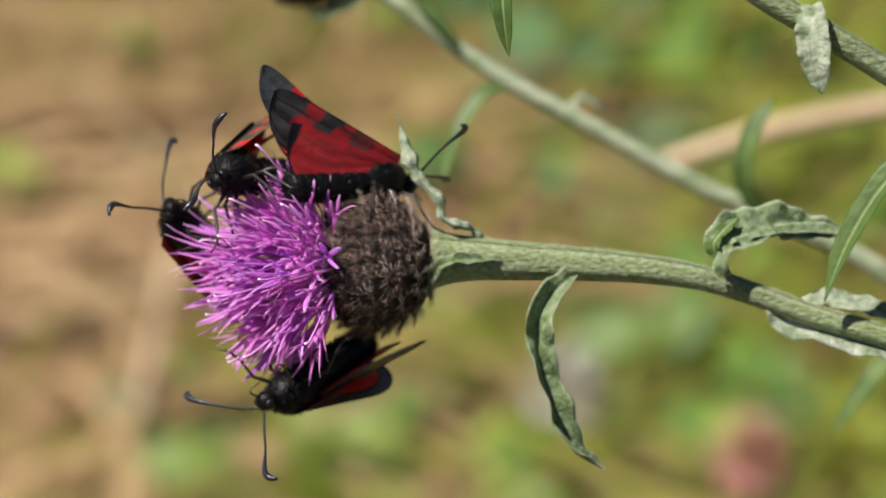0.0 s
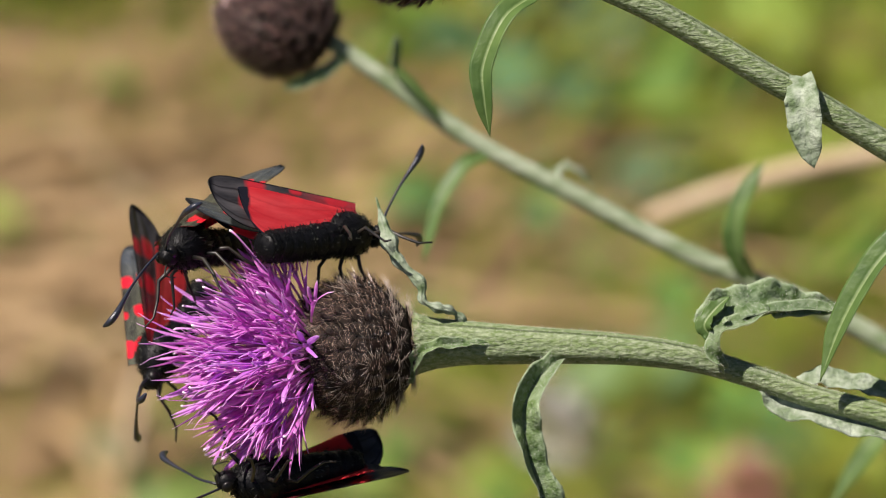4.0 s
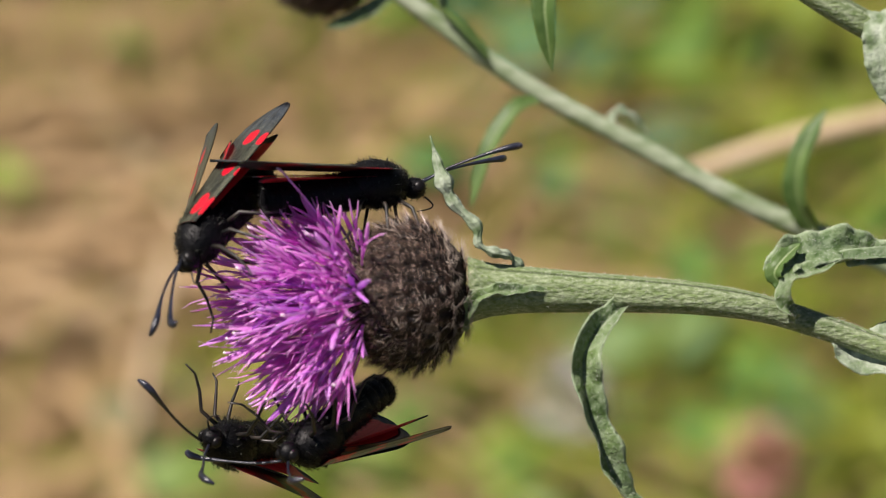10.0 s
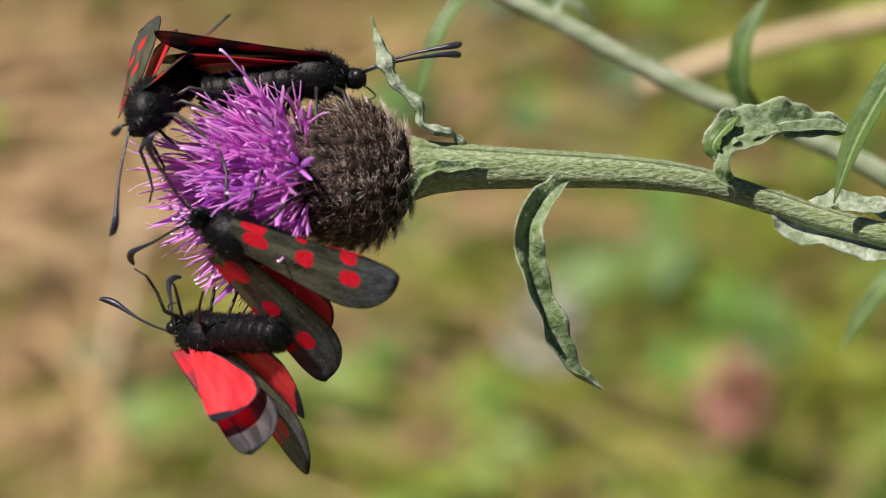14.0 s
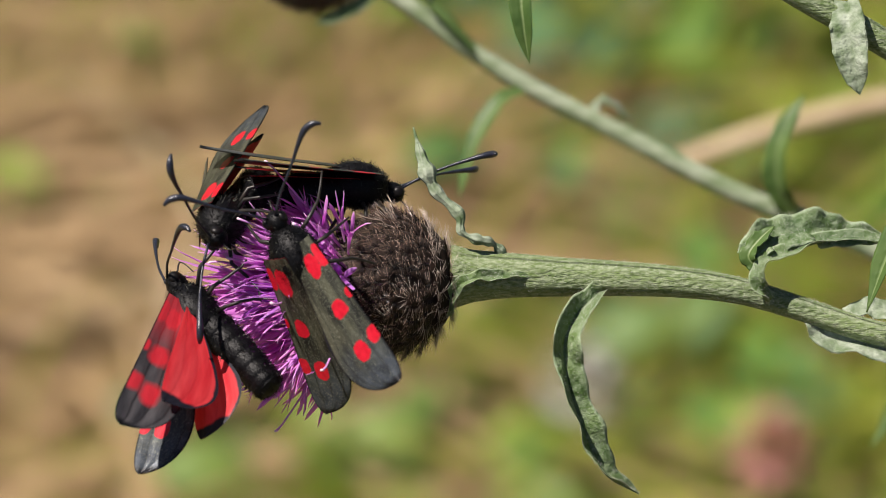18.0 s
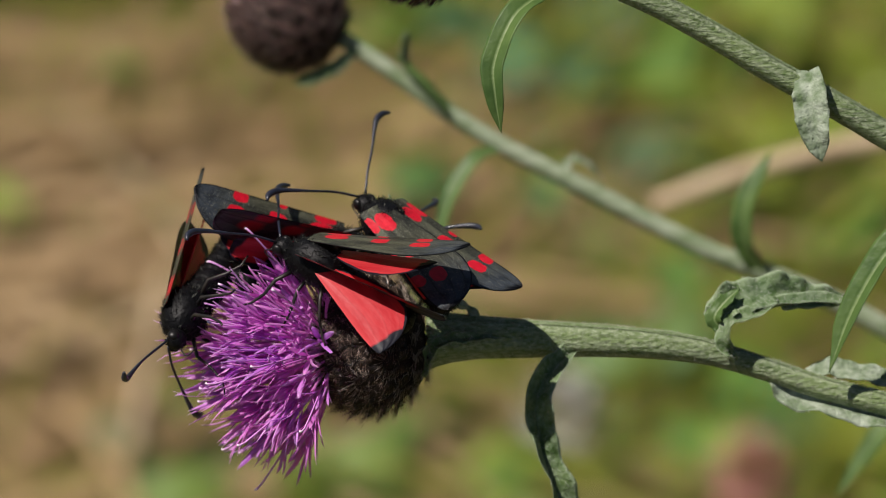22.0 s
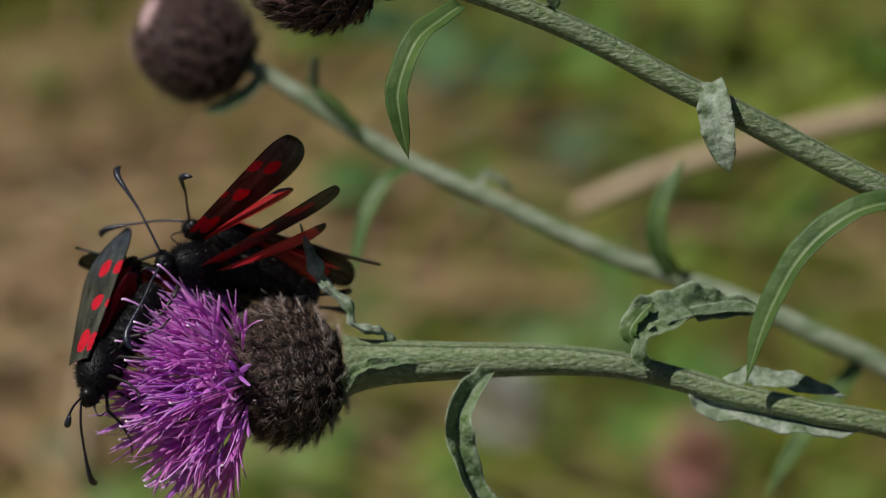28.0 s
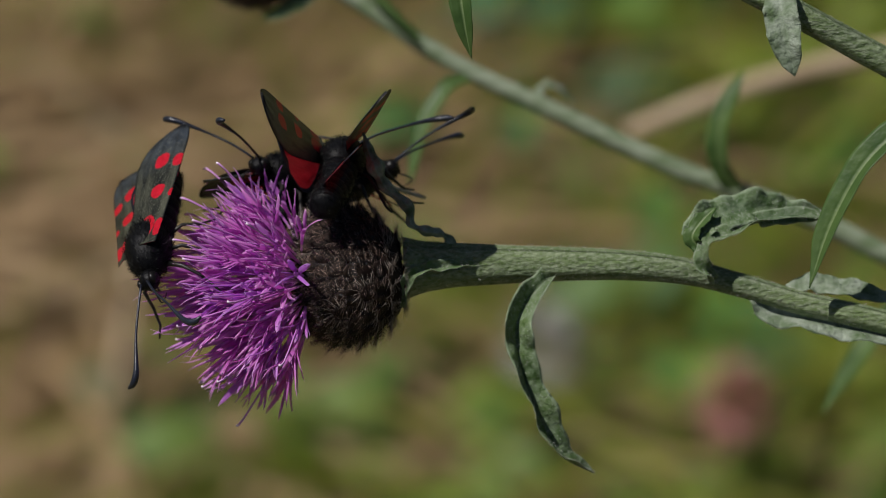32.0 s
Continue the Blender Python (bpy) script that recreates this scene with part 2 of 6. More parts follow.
def forewing_material(side):
    """Dark scales with a greenish-golden gloss and painted glints, bluish towards the tip, and three pairs of red
    spots.
    """
    m = Mat("forewing", 0.42, spec=0.35)
    u, v, fan, vein, rim = wing_map(m)
    wob = m.math("ADD", m.math("MULTIPLY", m.math("SUBTRACT", m.noise(330, 2), 0.5), 1.0), m.math("MULTIPLY", m.math("SUBTRACT", m.noise(2600, 2), 0.5), 0.35))
    mask, sep = spot_mask(m, side, 1.0, wob, 0.08)
    gold = m.ramp(m.noise(520, 4, stretch=(0.3, 1.6, 1)), (0.36, (0.014, 0.015, 0.012)), (0.72, (0.125, 0.128, 0.085)))
    blue = m.ramp(m.noise(700, 3), (0.3, (0.018, 0.022, 0.028)), (0.7, (0.065, 0.078, 0.095)))
    dark = m.mix(m.ramp(m.math("ADD", u, m.math("MULTIPLY", m.noise(300, 2), 0.25)), (0.72, (0, 0, 0)), (1.0, (1, 1, 1))), gold, blue)
    dark = m.mix(m.math("ADD", 0.35, m.math("MULTIPLY", vein, 0.65)), (0.012, 0.013, 0.012), dark)
    # sparkle of the scales, painted as fine pale specks in the base colour
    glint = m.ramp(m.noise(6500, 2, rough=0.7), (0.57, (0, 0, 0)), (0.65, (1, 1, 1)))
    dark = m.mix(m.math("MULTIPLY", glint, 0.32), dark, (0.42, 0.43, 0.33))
    dark = m.mix(rim, dark, (0.006, 0.006, 0.008))
    red = m.ramp(m.noise(1600, 3), (0.3, (0.42, 0.003, 0.014)), (0.7, (0.62, 0.008, 0.026)))
    m.color(m.mix(mask, dark, red))
    m.link(m.math("MULTIPLY", m.math("SUBTRACT", 1.0, mask), 0.3), m.b.inputs["Metallic"])
    m.b.inputs["Sheen Weight"].default_value = 0.35
    m.b.inputs["Sheen Roughness"].default_value = 0.22
    m.b.inputs["Sheen Tint"].default_value = (0.75, 0.85, 0.80, 1)
    m.link(m.math("SUBTRACT", 0.52, m.math("MULTIPLY", m.noise(300), 0.2)), m.b.inputs["Roughness"])
    m.bump(m.math("ADD", m.math("MULTIPLY", fan, 0.6), m.noise(4200, 3, stretch=(0.5, 1.5, 1))), 0.3, 0.00012)
    return m.thin(0.05).m


def underwing_material(side):
    """The paler, smoky underside of a forewing, with the spots run together."""
    m = Mat("forewing_underside", 0.40, spec=0.35)
    u, v, fan, vein, rim = wing_map(m)
    wob = m.math("MULTIPLY", m.math("SUBTRACT", m.noise(500, 3), 0.5), 1.0)
    mask, sep = spot_mask(m, side, 1.2, wob, 0.6)
    smoke = m.ramp(m.noise(600, 4, stretch=(0.3, 1.6, 1)), (0.3, (0.02, 0.02, 0.024)), (0.7, (0.10, 0.095, 0.10)))
    smoke = m.mix(vein, (0.02, 0.018, 0.02), smoke)
    flush = m.ramp(u, (0.12, (0.7, 0.7, 0.7)), (0.45, (0, 0, 0)))
    c = m.mix(m.math("MULTIPLY", m.math("MAXIMUM", mask, flush), 0.9), smoke, (0.60, 0.025, 0.04))
    m.color(m.mix(rim, c, (0.008, 0.008, 0.010)))
    m.bump(m.math("ADD", m.math("MULTIPLY", fan, 0.5), m.noise(900, 2)), 0.35, 0.0002)
    return m.thin(0.28).m


def hindwing_material():
    m = Mat("hindwing", 0.45, spec=0.35)
    u, v, fan, vein, rim = wing_map(m)
    edge = m.math("MAXIMUM", u, m.math("MULTIPLY", m.math("SUBTRACT", 1.0, v), 0.96))
    edge = m.math("ADD", edge, m.math("MULTIPLY", m.math("SUBTRACT", m.noise(500, 3), 0.5), 0.10))
    red = m.ramp(m.noise(420, 4, stretch=(0.2, 1.4, 1)), (0.3, (0.62, 0.016, 0.028)), (0.7, (0.88, 0.09, 0.10)))
    red = m.mix(m.math("ADD", 0.75, m.math("MULTIPLY", vein, 0.25)), (0.45, 0.01, 0.02), red)
    m.color(m.mix(m.ramp(edge, (0.885, (0, 0, 0)), (0.91, (1, 1, 1))), red, (0.018, 0.019, 0.030)))
    m.bump(m.math("ADD", m.math("MULTIPLY", fan, 0.3), m.noise(900, 3)), 0.4, 0.00015)
    return m.thin(0.4).m


MATS = make_materials()

# ---- mesh helpers ----


def mesh_of(name, verts, faces, material, uvs=None, smooth=True):
    me = bpy.data.meshes.new(name)
    me.from_pydata([tuple(v) for v in verts], [], faces)
    if material is not None:
        me.materials.append(material)
    if smooth:
        me.polygons.foreach_set("use_smooth", [True] * len(me.polygons))
    if uvs is not None:
        lay = me.uv_layers.new(name="UVMap")
        idx = np.empty(len(me.loops), dtype=np.int32)
        me.loops.foreach_get("vertex_index", idx)
        lay.data.foreach_set("uv", np.asarray(uvs, dtype=np.float32)[idx].ravel())
    me.update()
    return me


def part(name, me, parent, m=None, label=""):
    ob = new(name, me)
    ob.parent = parent
    if m is not None:
        ob.matrix_local = m
    if label:
        ob["label"] = label
    return ob


def empty(name, m, label, category, group=""):
    ob = new(name)
    ob.empty_display_size = 0.005
    ob.matrix_world = m
    return tagged(ob, label, category, group)


def spline(pts, n):
    """n points on a smooth curve through pts."""
    pts = [Vector(p) for p in pts]
    ext = [pts[0] * 2 - pts[1], *pts, pts[-1] * 2 - pts[-2]]
    out = []
    for i in range(n):
        s = i / (n - 1) * (len(pts) - 1)
        k = min(int(s), len(pts) - 2)
        f = s - k
        a, b, c, d = ext[k:k + 4]
        out.append(0.5 * (2 * b + (c - a) * f + (2 * a - 5 * b + 4 * c - d) * f * f + (3 * b - a - 3 * c + d) * f ** 3))
    return out


def tube(pts, radius, sides=8, ridges=0.0, cap=True):
    """A tube round pts; radius(s) in the points' unit. Returns verts, faces, uvs."""
    verts, faces, uvs = [], [], []
    ref = None
    n = len(pts)
    for i, p in enumerate(pts):
        d = (pts[min(i + 1, n - 1)] - pts[max(i - 1, 0)]).normalized()
        if ref is None:
            ref = d.orthogonal().normalized()
        ref = (ref - d * ref.dot(d)).normalized()
        bi = d.cross(ref)
        r = radius(i / (n - 1))
        for k in range(sides):
            a = 2 * math.pi * k / sides
            rr = r * (1 - ridges * math.cos(7 * a))
            verts.append(p + (ref * math.cos(a) + bi * math.sin(a)) * rr)
            uvs.append((i / (n - 1), k / sides))
    for i in range(n - 1):
        for k in range(sides):
            j = (k + 1) % sides
            faces.append((i * sides + k, i * sides + j, (i + 1) * sides + j, (i + 1) * sides + k))
    if cap:
        faces.append(tuple(range(sides))[::-1])
        faces.append(tuple(range((n - 1) * sides, n * sides)))
    return verts, faces, uvs


def join(*chunks):
    verts, faces, uvs = [], [], []
    for v, f, t in chunks:
        o = len(verts)
        verts += list(v)
        faces += [tuple(i + o for i in q) for q in f]
        uvs += list(t)
    return verts, faces, uvs


def ellipsoid(c, r, seg=20, rings=12):
    verts, faces, uvs = [], [], []
    for i in range(rings + 1):
        th = math.pi * i / rings
        for k in range(seg):
            a = 2 * math.pi * k / seg
            verts.append(Vector((c[0] + r[0] * math.cos(th), c[1] + r[1] * math.sin(th) * math.cos(a), c[2] + r[2] * math.sin(th) * math.sin(a))))
            uvs.append((i / rings, k / seg))
    for i in range(rings):
        for k in range(seg):
            j = (k + 1) % seg
            faces.append((i * seg + k, i * seg + j, (i + 1) * seg + j, (i + 1) * seg + k))
    return verts, faces, uvs


def blade(pts, width, face, fold=0.0, wave=0.0, thick=0.22, across=6, seed=0, twist=0.0):
    """A leaf along pts: width(s), facing the direction face, folded along its rib, with wavy margins. A closed shell."""
    rng = random.Random(seed)
    ph = [rng.uniform(0, 6.28) for _ in range(4)]
    n = len(pts)
    top, bot, uvs = [], [], []
    for i, p in enumerate(pts):
        s = i / (n - 1)
        d = (pts[min(i + 1, n - 1)] - pts[max(i - 1, 0)]).normalized()
        f = Vector(face)
        f = (f - d * f.dot(d)).normalized()
        if twist:
            f = Matrix.Rotation(radians(twist) * s, 3, d) @ f
        side = d.cross(f)
        w = width(s)
        for k in range(across + 1):
            q = k / across * 2 - 1
            bend = fold * abs(q) * w * 0.5
            ripple = wave * w * abs(q) ** 1.5 * (math.sin(s * 19 + ph[0] + (2 if q > 0 else 0)) * 0.6 + math.sin(s * 41 + ph[1] + (1 if q > 0 else 0)) * 0.4)
            rib = -0.05 * w * max(0, 1 - abs(q) * 5)
            c = p + side * (q * w * 0.5 * (1 - 0.25 * fold * fold)) + f * (bend + ripple + rib)
            th = thick * (1 - 0.7 * abs(q)) * 0.5
            top.append(c + f * th)
            bot.append(c - f * th)
            uvs.append((s, k / across))
    m, o = across + 1, len(top)
    faces = []
    for i in range(n - 1):
        for k in range(across):
            a = (i * m + k, i * m + k + 1, (i + 1) * m + k + 1, (i + 1) * m + k)
            faces.append(a)
            faces.append(tuple(o + j for j in a[::-1]))
        for k, rev in ((0, False), (across, True)):
            a = (i * m + k, (i + 1) * m + k, o + (i + 1) * m + k, o + i * m + k)
            faces.append(a[::-1] if rev else a)
    for i, rev in ((0, True), (n - 1, False)):
        for k in range(across):
            a = (i * m + k, i * m + k + 1, o + i * m + k + 1, o + i * m + k)
            faces.append(a[::-1] if rev else a)
    return top + bot, faces, uvs + uvs


def hairs(roots, length, width, rng, lean=0.4):
    """Many short hairs: roots are (place, normal); each a thin three-sided spike."""
    verts, faces, uvs = [], [], []
    for p, nrm in roots:
        d = (nrm + Vector((rng.gauss(0, 1), rng.gauss(0, 1), rng.gauss(0, 1))) * lean).normalized()
        a = d.orthogonal().normalized()
        b = d.cross(a)
        l = length * rng.uniform(0.6, 1.3)
        o = len(verts)
        for k in range(3):
            t = 2.094 * k
            verts.append(p + (a * math.cos(t) + b * math.sin(t)) * width)
            uvs.append((0, 0))
        verts.append(p + d * l)
        uvs.append((1, 0))
        faces += [(o, o + 1, o + 3), (o + 1, o + 2, o + 3), (o + 2, o, o + 3)]
    return verts, faces, uvs


def surface_roots(chunk, count, rng):
    v, f, t = chunk
    out = []
    for _ in range(count):
        q = f[rng.randrange(len(f))]
        a, b, c = v[q[0]], v[q[1]], v[q[2]]
        n = (b - a).cross(v[q[-1]] - a)
        if n.length < 1e-9:
            continue
        p = a.lerp(b, rng.random()).lerp(c.lerp(v[q[-1]], rng.random()), rng.random())
        out.append((p, n.normalized()))
    return out


def plant_part(name, chunk, material, root, label=""):
    """A part given in u, v, w millimetres, under a plant whose Empty stands at its foot."""
    verts, faces, uvs = chunk
    o = root.matrix_world.translation
    return part(name, mesh_of(name, [P(*v) - o for v in verts], faces, material, uvs), root, label=label)


def local(root, place, x, y, z):
    """The pose under root of a piece at place (u, v, w) with its axes x, y, z in u, v, w."""
    m = (BASIS @ turn3(x, y, z)).to_4x4()
    m.translation = P(*place) - root.matrix_world.translation
    return m

# ---- ground ----


def ground_material():
    m = Mat("meadow_soil", 0.9, spec=0.2)
    big = m.noise(9, 4)
    fine = m.noise(140, 5)
    litter = m.ramp(fine, (0.3, (0.085, 0.058, 0.028)), (0.7, (0.215, 0.155, 0.084)))
    moss = m.ramp(fine, (0.3, (0.06, 0.085, 0.014)), (0.7, (0.19, 0.22, 0.045)))
    m.color(m.mix(m.ramp(big, (0.45, (0, 0, 0)), (0.6, (1, 1, 1))), litter, moss)).bump(fine, 0.8, 0.01)
    return m.m


def height(x, y):
    return 0.012 * noise.noise(Vector((x * 6, y * 6, 0))) + 0.004 * noise.noise(Vector((x * 31, y * 31, 3)))


def make_ground():
    xs = [-60, -25, -10, -4, -2, -1.2] + [-0.9 + 0.045 * i for i in range(41)] + [1.2, 2, 4, 10, 25, 60]
    verts = [(x, y + 1.0, height(x, y + 1.0) if max(abs(x), abs(y)) < 2.5 else 0.0) for y in xs for x in xs]
    n = len(xs)
    faces = [(j * n + i, j * n + i + 1, (j + 1) * n + i + 1, (j + 1) * n + i) for j in range(n - 1) for i in range(n - 1)]
    g = new("ground", mesh_of("ground", verts, faces, ground_material()))
    tagged(g, "brown meadow ground with dry litter and moss", "ground", kind="structure")


make_ground()


def grass_material(name, stops, share=0.3):
    m = Mat(name, 0.6, spec=0.3)
    m.color(m.mix(0.35, m.ramp(m.island(), *stops), m.ramp(m.noise(60, 3), *stops))).bump(m.noise(800, 2), 0.3)
    return m.thin(share).m


STRAW = grass_material("dry_grass", ((0.0, (0.22, 0.138, 0.064)), (0.5, (0.385, 0.262, 0.130)), (1.0, (0.56, 0.405, 0.215))), 0.2)
GREEN = grass_material("green_grass", ((0.0, (0.095, 0.13, 0.009)), (0.5, (0.20, 0.24, 0.021)), (1.0, (0.36, 0.36, 0.048))))
HERB = grass_material("herb_leaf", ((0.0, (0.06, 0.14, 0.022)), (0.5, (0.16, 0.29, 0.040)), (1.0, (0.33, 0.44, 0.075))))


def strips(count, rng, area, length, width, rise, heading, keep, seg=4):
    """Bent grass blades over an area of the ground (x0, x1, y0, y1)."""
    verts, faces = [], []
    made = 0
    while made < count:
        x, y = rng.uniform(*area[:2]), rng.uniform(*area[2:])
        if rng.random() > keep(x, y):
            made += 0.15
            continue
        made += 1
        a = heading(rng)
        l, w, up = rng.uniform(*length), rng.uniform(*width), rng.uniform(*rise)
        d = Vector((math.cos(a), math.sin(a), 0))
        bendy = rng.uniform(-0.5, 0.5)
        side = Vector((-d.y, d.x, rng.uniform(-0.8, 0.8))).normalized()
        o = len(verts)
        z0 = height(x, y) - 0.002
        for i in range(seg + 1):
            s = i / seg
            c = Vector((x, y, z0)) + d * (l * s) + Vector((-d.y, d.x, 0)) * (bendy * l * s * s) + Vector((0, 0, up * math.sin(s * 2.2)))
            ww = w * 0.5 * (1 - s * s * 0.9)
            verts += [c - side * ww, c + side * ww]
        for i in range(seg):
            k = o + 2 * i
            faces.append((k, k + 1, k + 3, k + 2))
    return verts, faces


def make_meadow():
    rng = random.Random(5)
    # greener towards the near right, drier at the far left
    green = lambda x, y: min(1, max(0.05, 0.60 + 2.7 * x - 0.9 * (y - 1.15) + 4.0 * max(0.0, y - 1.19) + 1.3 * noise.noise(Vector((x * 9, y * 9, 9)))))
    dry = lambda x, y: (1.05 - 0.8 * green(x, y)) * min(1.0, max(0.05, 1.0 - 4.2 * (y - 1.15)))
    flat = lambda r: r.choice((0, math.pi)) + r.gauss(0.1, 0.45)
    anyway = lambda r: r.uniform(0, 6.28)
    near, wide, around = (-0.6, 0.6, 0.7, 1.8), (-2.2, 2.2, -0.5, 3.2), (-7, 7, -6, 8)
    thinning = lambda x, y: 0.0 if math.hypot(x, y - 1.2) < 1.6 else max(0.0, 1.0 - (math.hypot(x, y - 1.2) / 6.5) ** 1.5) * (0.6 + 0.4 * noise.noise(Vector((x, y, 4))))
    for name, label, mat, rows in (
        ("dry_grass", "matted dry straw-coloured grass on the meadow ground", STRAW,
         ((5400, near, (0.1, 0.32), (0.002, 0.008), (0.003, 0.06), flat, dry), (1350, (-0.36, -0.06, 1.06, 1.19), (0.1, 0.3), (0.003, 0.009), (0.02, 0.07), flat, lambda x, y: 0.9), (2600, wide, (0.1, 0.3), (0.003, 0.009), (0.01, 0.09), anyway, dry), (7000, around, (0.12, 0.35), (0.004, 0.011), (0.02, 0.12), anyway, thinning))),
        ("green_grass", "fresh green grass blades among dry straw", GREEN,
         ((2600, near, (0.08, 0.26), (0.002, 0.008), (0.01, 0.10), flat, green), (2200, wide, (0.08, 0.25), (0.003, 0.008), (0.02, 0.14), anyway, green), (7000, around, (0.1, 0.3), (0.004, 0.010), (0.03, 0.16), anyway, thinning))),
    ):
        verts, faces = [], []
        for row in rows:
            count, area, length, width, rise, heading, keep = row
            v, f = strips(count, rng, area, length, width, rise, heading, keep)
            o = len(verts)
            verts += v
            faces += [tuple(i + o for i in q) for q in f]
        ob = new(name, mesh_of(name, verts, faces, mat))
        tagged(ob, label, "grass", kind="stuff")
    # broad herb leaves low in the sward
    verts, faces, uvs = [], [], []
    for area, count in ((near, 1050), (wide, 500)):
        made = 0
        while made < count:
            x, y = rng.uniform(*area[:2]), rng.uniform(*area[2:])
            if rng.random() > green(x, y) ** 2.4:
                made += 0.1
                continue
            made += 1
            a, l = rng.uniform(0, 6.28), rng.uniform(0.025, 0.065)
            d = Vector((math.cos(a), math.sin(a), rng.uniform(0.0, 0.6)))
            base = Vector((x, y, height(x, y) + rng.uniform(0.005, 0.06)))
            pts = [base + d * (l * s) - Vector((0, 0, l * 0.5 * s * s)) for s in (0, 0.25, 0.5, 0.75, 1)]
            c = blade(pts, lambda s: l * 0.55 * math.sin(math.pi * (0.08 + 0.9 * s)) , (rng.gauss(0, 0.4), rng.gauss(-0.3, 0.4), 1), 0.2, 0.04, 0.0004, 2, rng.random())
            o = len(verts)
            verts += c[0]
            faces += [tuple(i + o for i in q) for q in c[1]]
            # stalk
            c = tube([base + Vector((0, 0, -base.z - 0.002)), base], lambda s: 0.0007, 3)
            o = len(verts)
            verts += c[0]
            faces += [tuple(i + o for i in q) for q in c[1]]
    ob = new("herb_leaves", mesh_of("herb_leaves", verts, faces, HERB))
    tagged(ob, "low broad green herb leaves in the sward", "plants", kind="stuff")


make_meadow()


def foot(u, v, w):
    p = P(u, v, w)
    return Vector((p.x, p.y, height(p.x, p.y) - 0.003))


def lone_straw(path, width, label, seed):
    """A pale dead stalk along path (x, y, z), one end in the ground."""
    path = spline(path, 20)
    low = path[0]
    root = empty("dry_stalk", Matrix.Translation((low.x, low.y, height(low.x, low.y))), label, "dry stalk")
    o = root.matrix_world.translation
    c = tube([Vector((low.x, low.y, height(low.x, low.y) - 0.004)), *path], lambda s: width * 0.0005 * (1.1 - 0.3 * s), 7)
    part("stalk", mesh_of("stalk", [v - o for v in c[0]], c[1], STRAW_PALE, c[2]), root)
    c = blade(path[4:13], lambda s: width * 0.0014 * (1 - s * s), (0.2, -0.5, 1), 0.5, 0.05, 0.0003, 3, seed)
    part("sheath", mesh_of("sheath", [v - o for v in c[0]], c[1], STRAW_PALE, c[2]), root)


m = Mat("pale_straw", 0.6)
STRAW_PALE = m.color(m.ramp(m.noise(90, 4, stretch=(1, 1, 0.3)), (0.3, (0.40, 0.29, 0.165)), (0.7, (0.58, 0.455, 0.30)))).bump(m.noise(900, 3), 0.3).m

# ---- the knapweed ----


def floret_mesh(kind):
    """A slender tube that opens into five strap lobes, along +x from the origin, in metres."""
    rng = random.Random(kind)
    L = rng.uniform(8.5, 10.5)
    bend = rng.uniform(-1.2, 1.2)
    body = spline([(0, 0, 0), (L * 0.4, 0, bend * 0.2), (L * 0.75, 0, bend * 0.6), (L, 0, bend)], 6)
    chunks = [tube(body, lambda s: 0.10 + 0.15 * s ** 2.5, 6, cap=False)]
    chunks[0] = (chunks[0][0], chunks[0][1], [(u * 0.6, v) for u, v in chunks[0][2]])
    end = body[-1]
    for k in range(5):
        a = 2 * math.pi * k / 5 + rng.uniform(-0.3, 0.3)
        out = Vector((0, math.cos(a), math.sin(a)))
        ll = rng.uniform(3.0, 7.4)
        sp = rng.uniform(0.02, 0.30)
        pts = [end + Vector((ll * s, 0, bend * 0.3 * s)) + out * (0.25 + ll * sp * s * s * rng.uniform(0.8, 1.1) + 0.5 * s) for s in (0, 0.3, 0.6, 0.85, 1)]
        wd = rng.choice((0.26, 0.42, 0.60, 0.85))
        c = blade(pts, lambda s: wd * (0.55 + 0.9 * s * (1 - s)) * (1 - s ** 4 * 0.9), out, 0.35, 0.08, 0.035, 2, k, rng.uniform(-50, 50))
        chunks.append((c[0], c[1], [(0.6 + 0.4 * u, v) for u, v in c[2]]))
    v, f, t = join(*chunks)
    return mesh_of("floret", [p * 0.001 for p in v], f, MATS["floret"], t)


def style_mesh(kind):
    rng = random.Random(kind + 50)
    pts = spline([(0, 0, 0), (7, 0, 0.2), (12.5, rng.uniform(-0.4, 0.4), 0.5), (13.4, rng.uniform(-1.2, 1.2), 0.8)], 7)
    v, f, t = tube(pts, lambda s: 0.10 + (0.03 if s > 0.8 else 0), 5)
    return mesh_of("style", [p * 0.001 for p in v], f, MATS["style"], t)


def bract_mesh(kind, mats, size=1.0, comb=1.75):
    """A scale (x along its length, z outwards) with a dark comb-fringed tip."""
    rng = random.Random(kind + 90)
    pts = [Vector((x, 0, z)) for x, z in ((-1.6, 0.0), (-0.8, 0.25), (0, 0.35), (0.8, 0.40), (1.4, 0.55))]
    v, f, t = blade(pts, lambda s: 1.9 * math.sin(math.pi * (0.2 + 0.72 * s)), (0, 0, 1), -0.3, 0.02, 0.25, 4, kind)
    me = mesh_of("bract", [p * 0.001 * size for p in v], f, mats[0], t)
    if comb:
        me.materials.append(mats[1])
        roots = []
        for k in range(30):
            a = -2.0 + 4.0 * k / 29
            roots.append((Vector((0.35 + 0.95 * math.cos(a), 0.85 * math.sin(a), 0.42)), Vector((0.42 + 0.65 * math.cos(a), 1.0 * math.sin(a), rng.uniform(0.15, 0.75)))))
        hv, hf, ht = hairs(roots, comb * 0.92, 0.028, rng, 0.16)
        allv, allf, allt = join((v, f, t), (hv, hf, ht))
        me = mesh_of("bract", [p * 0.001 * size for p in allv], allf, mats[0], allt)
        me.materials.append(mats[1])
        idx = [0] * len(f) + [1] * len(hf)
        me.polygons.foreach_set("material_index", idx)
    return me


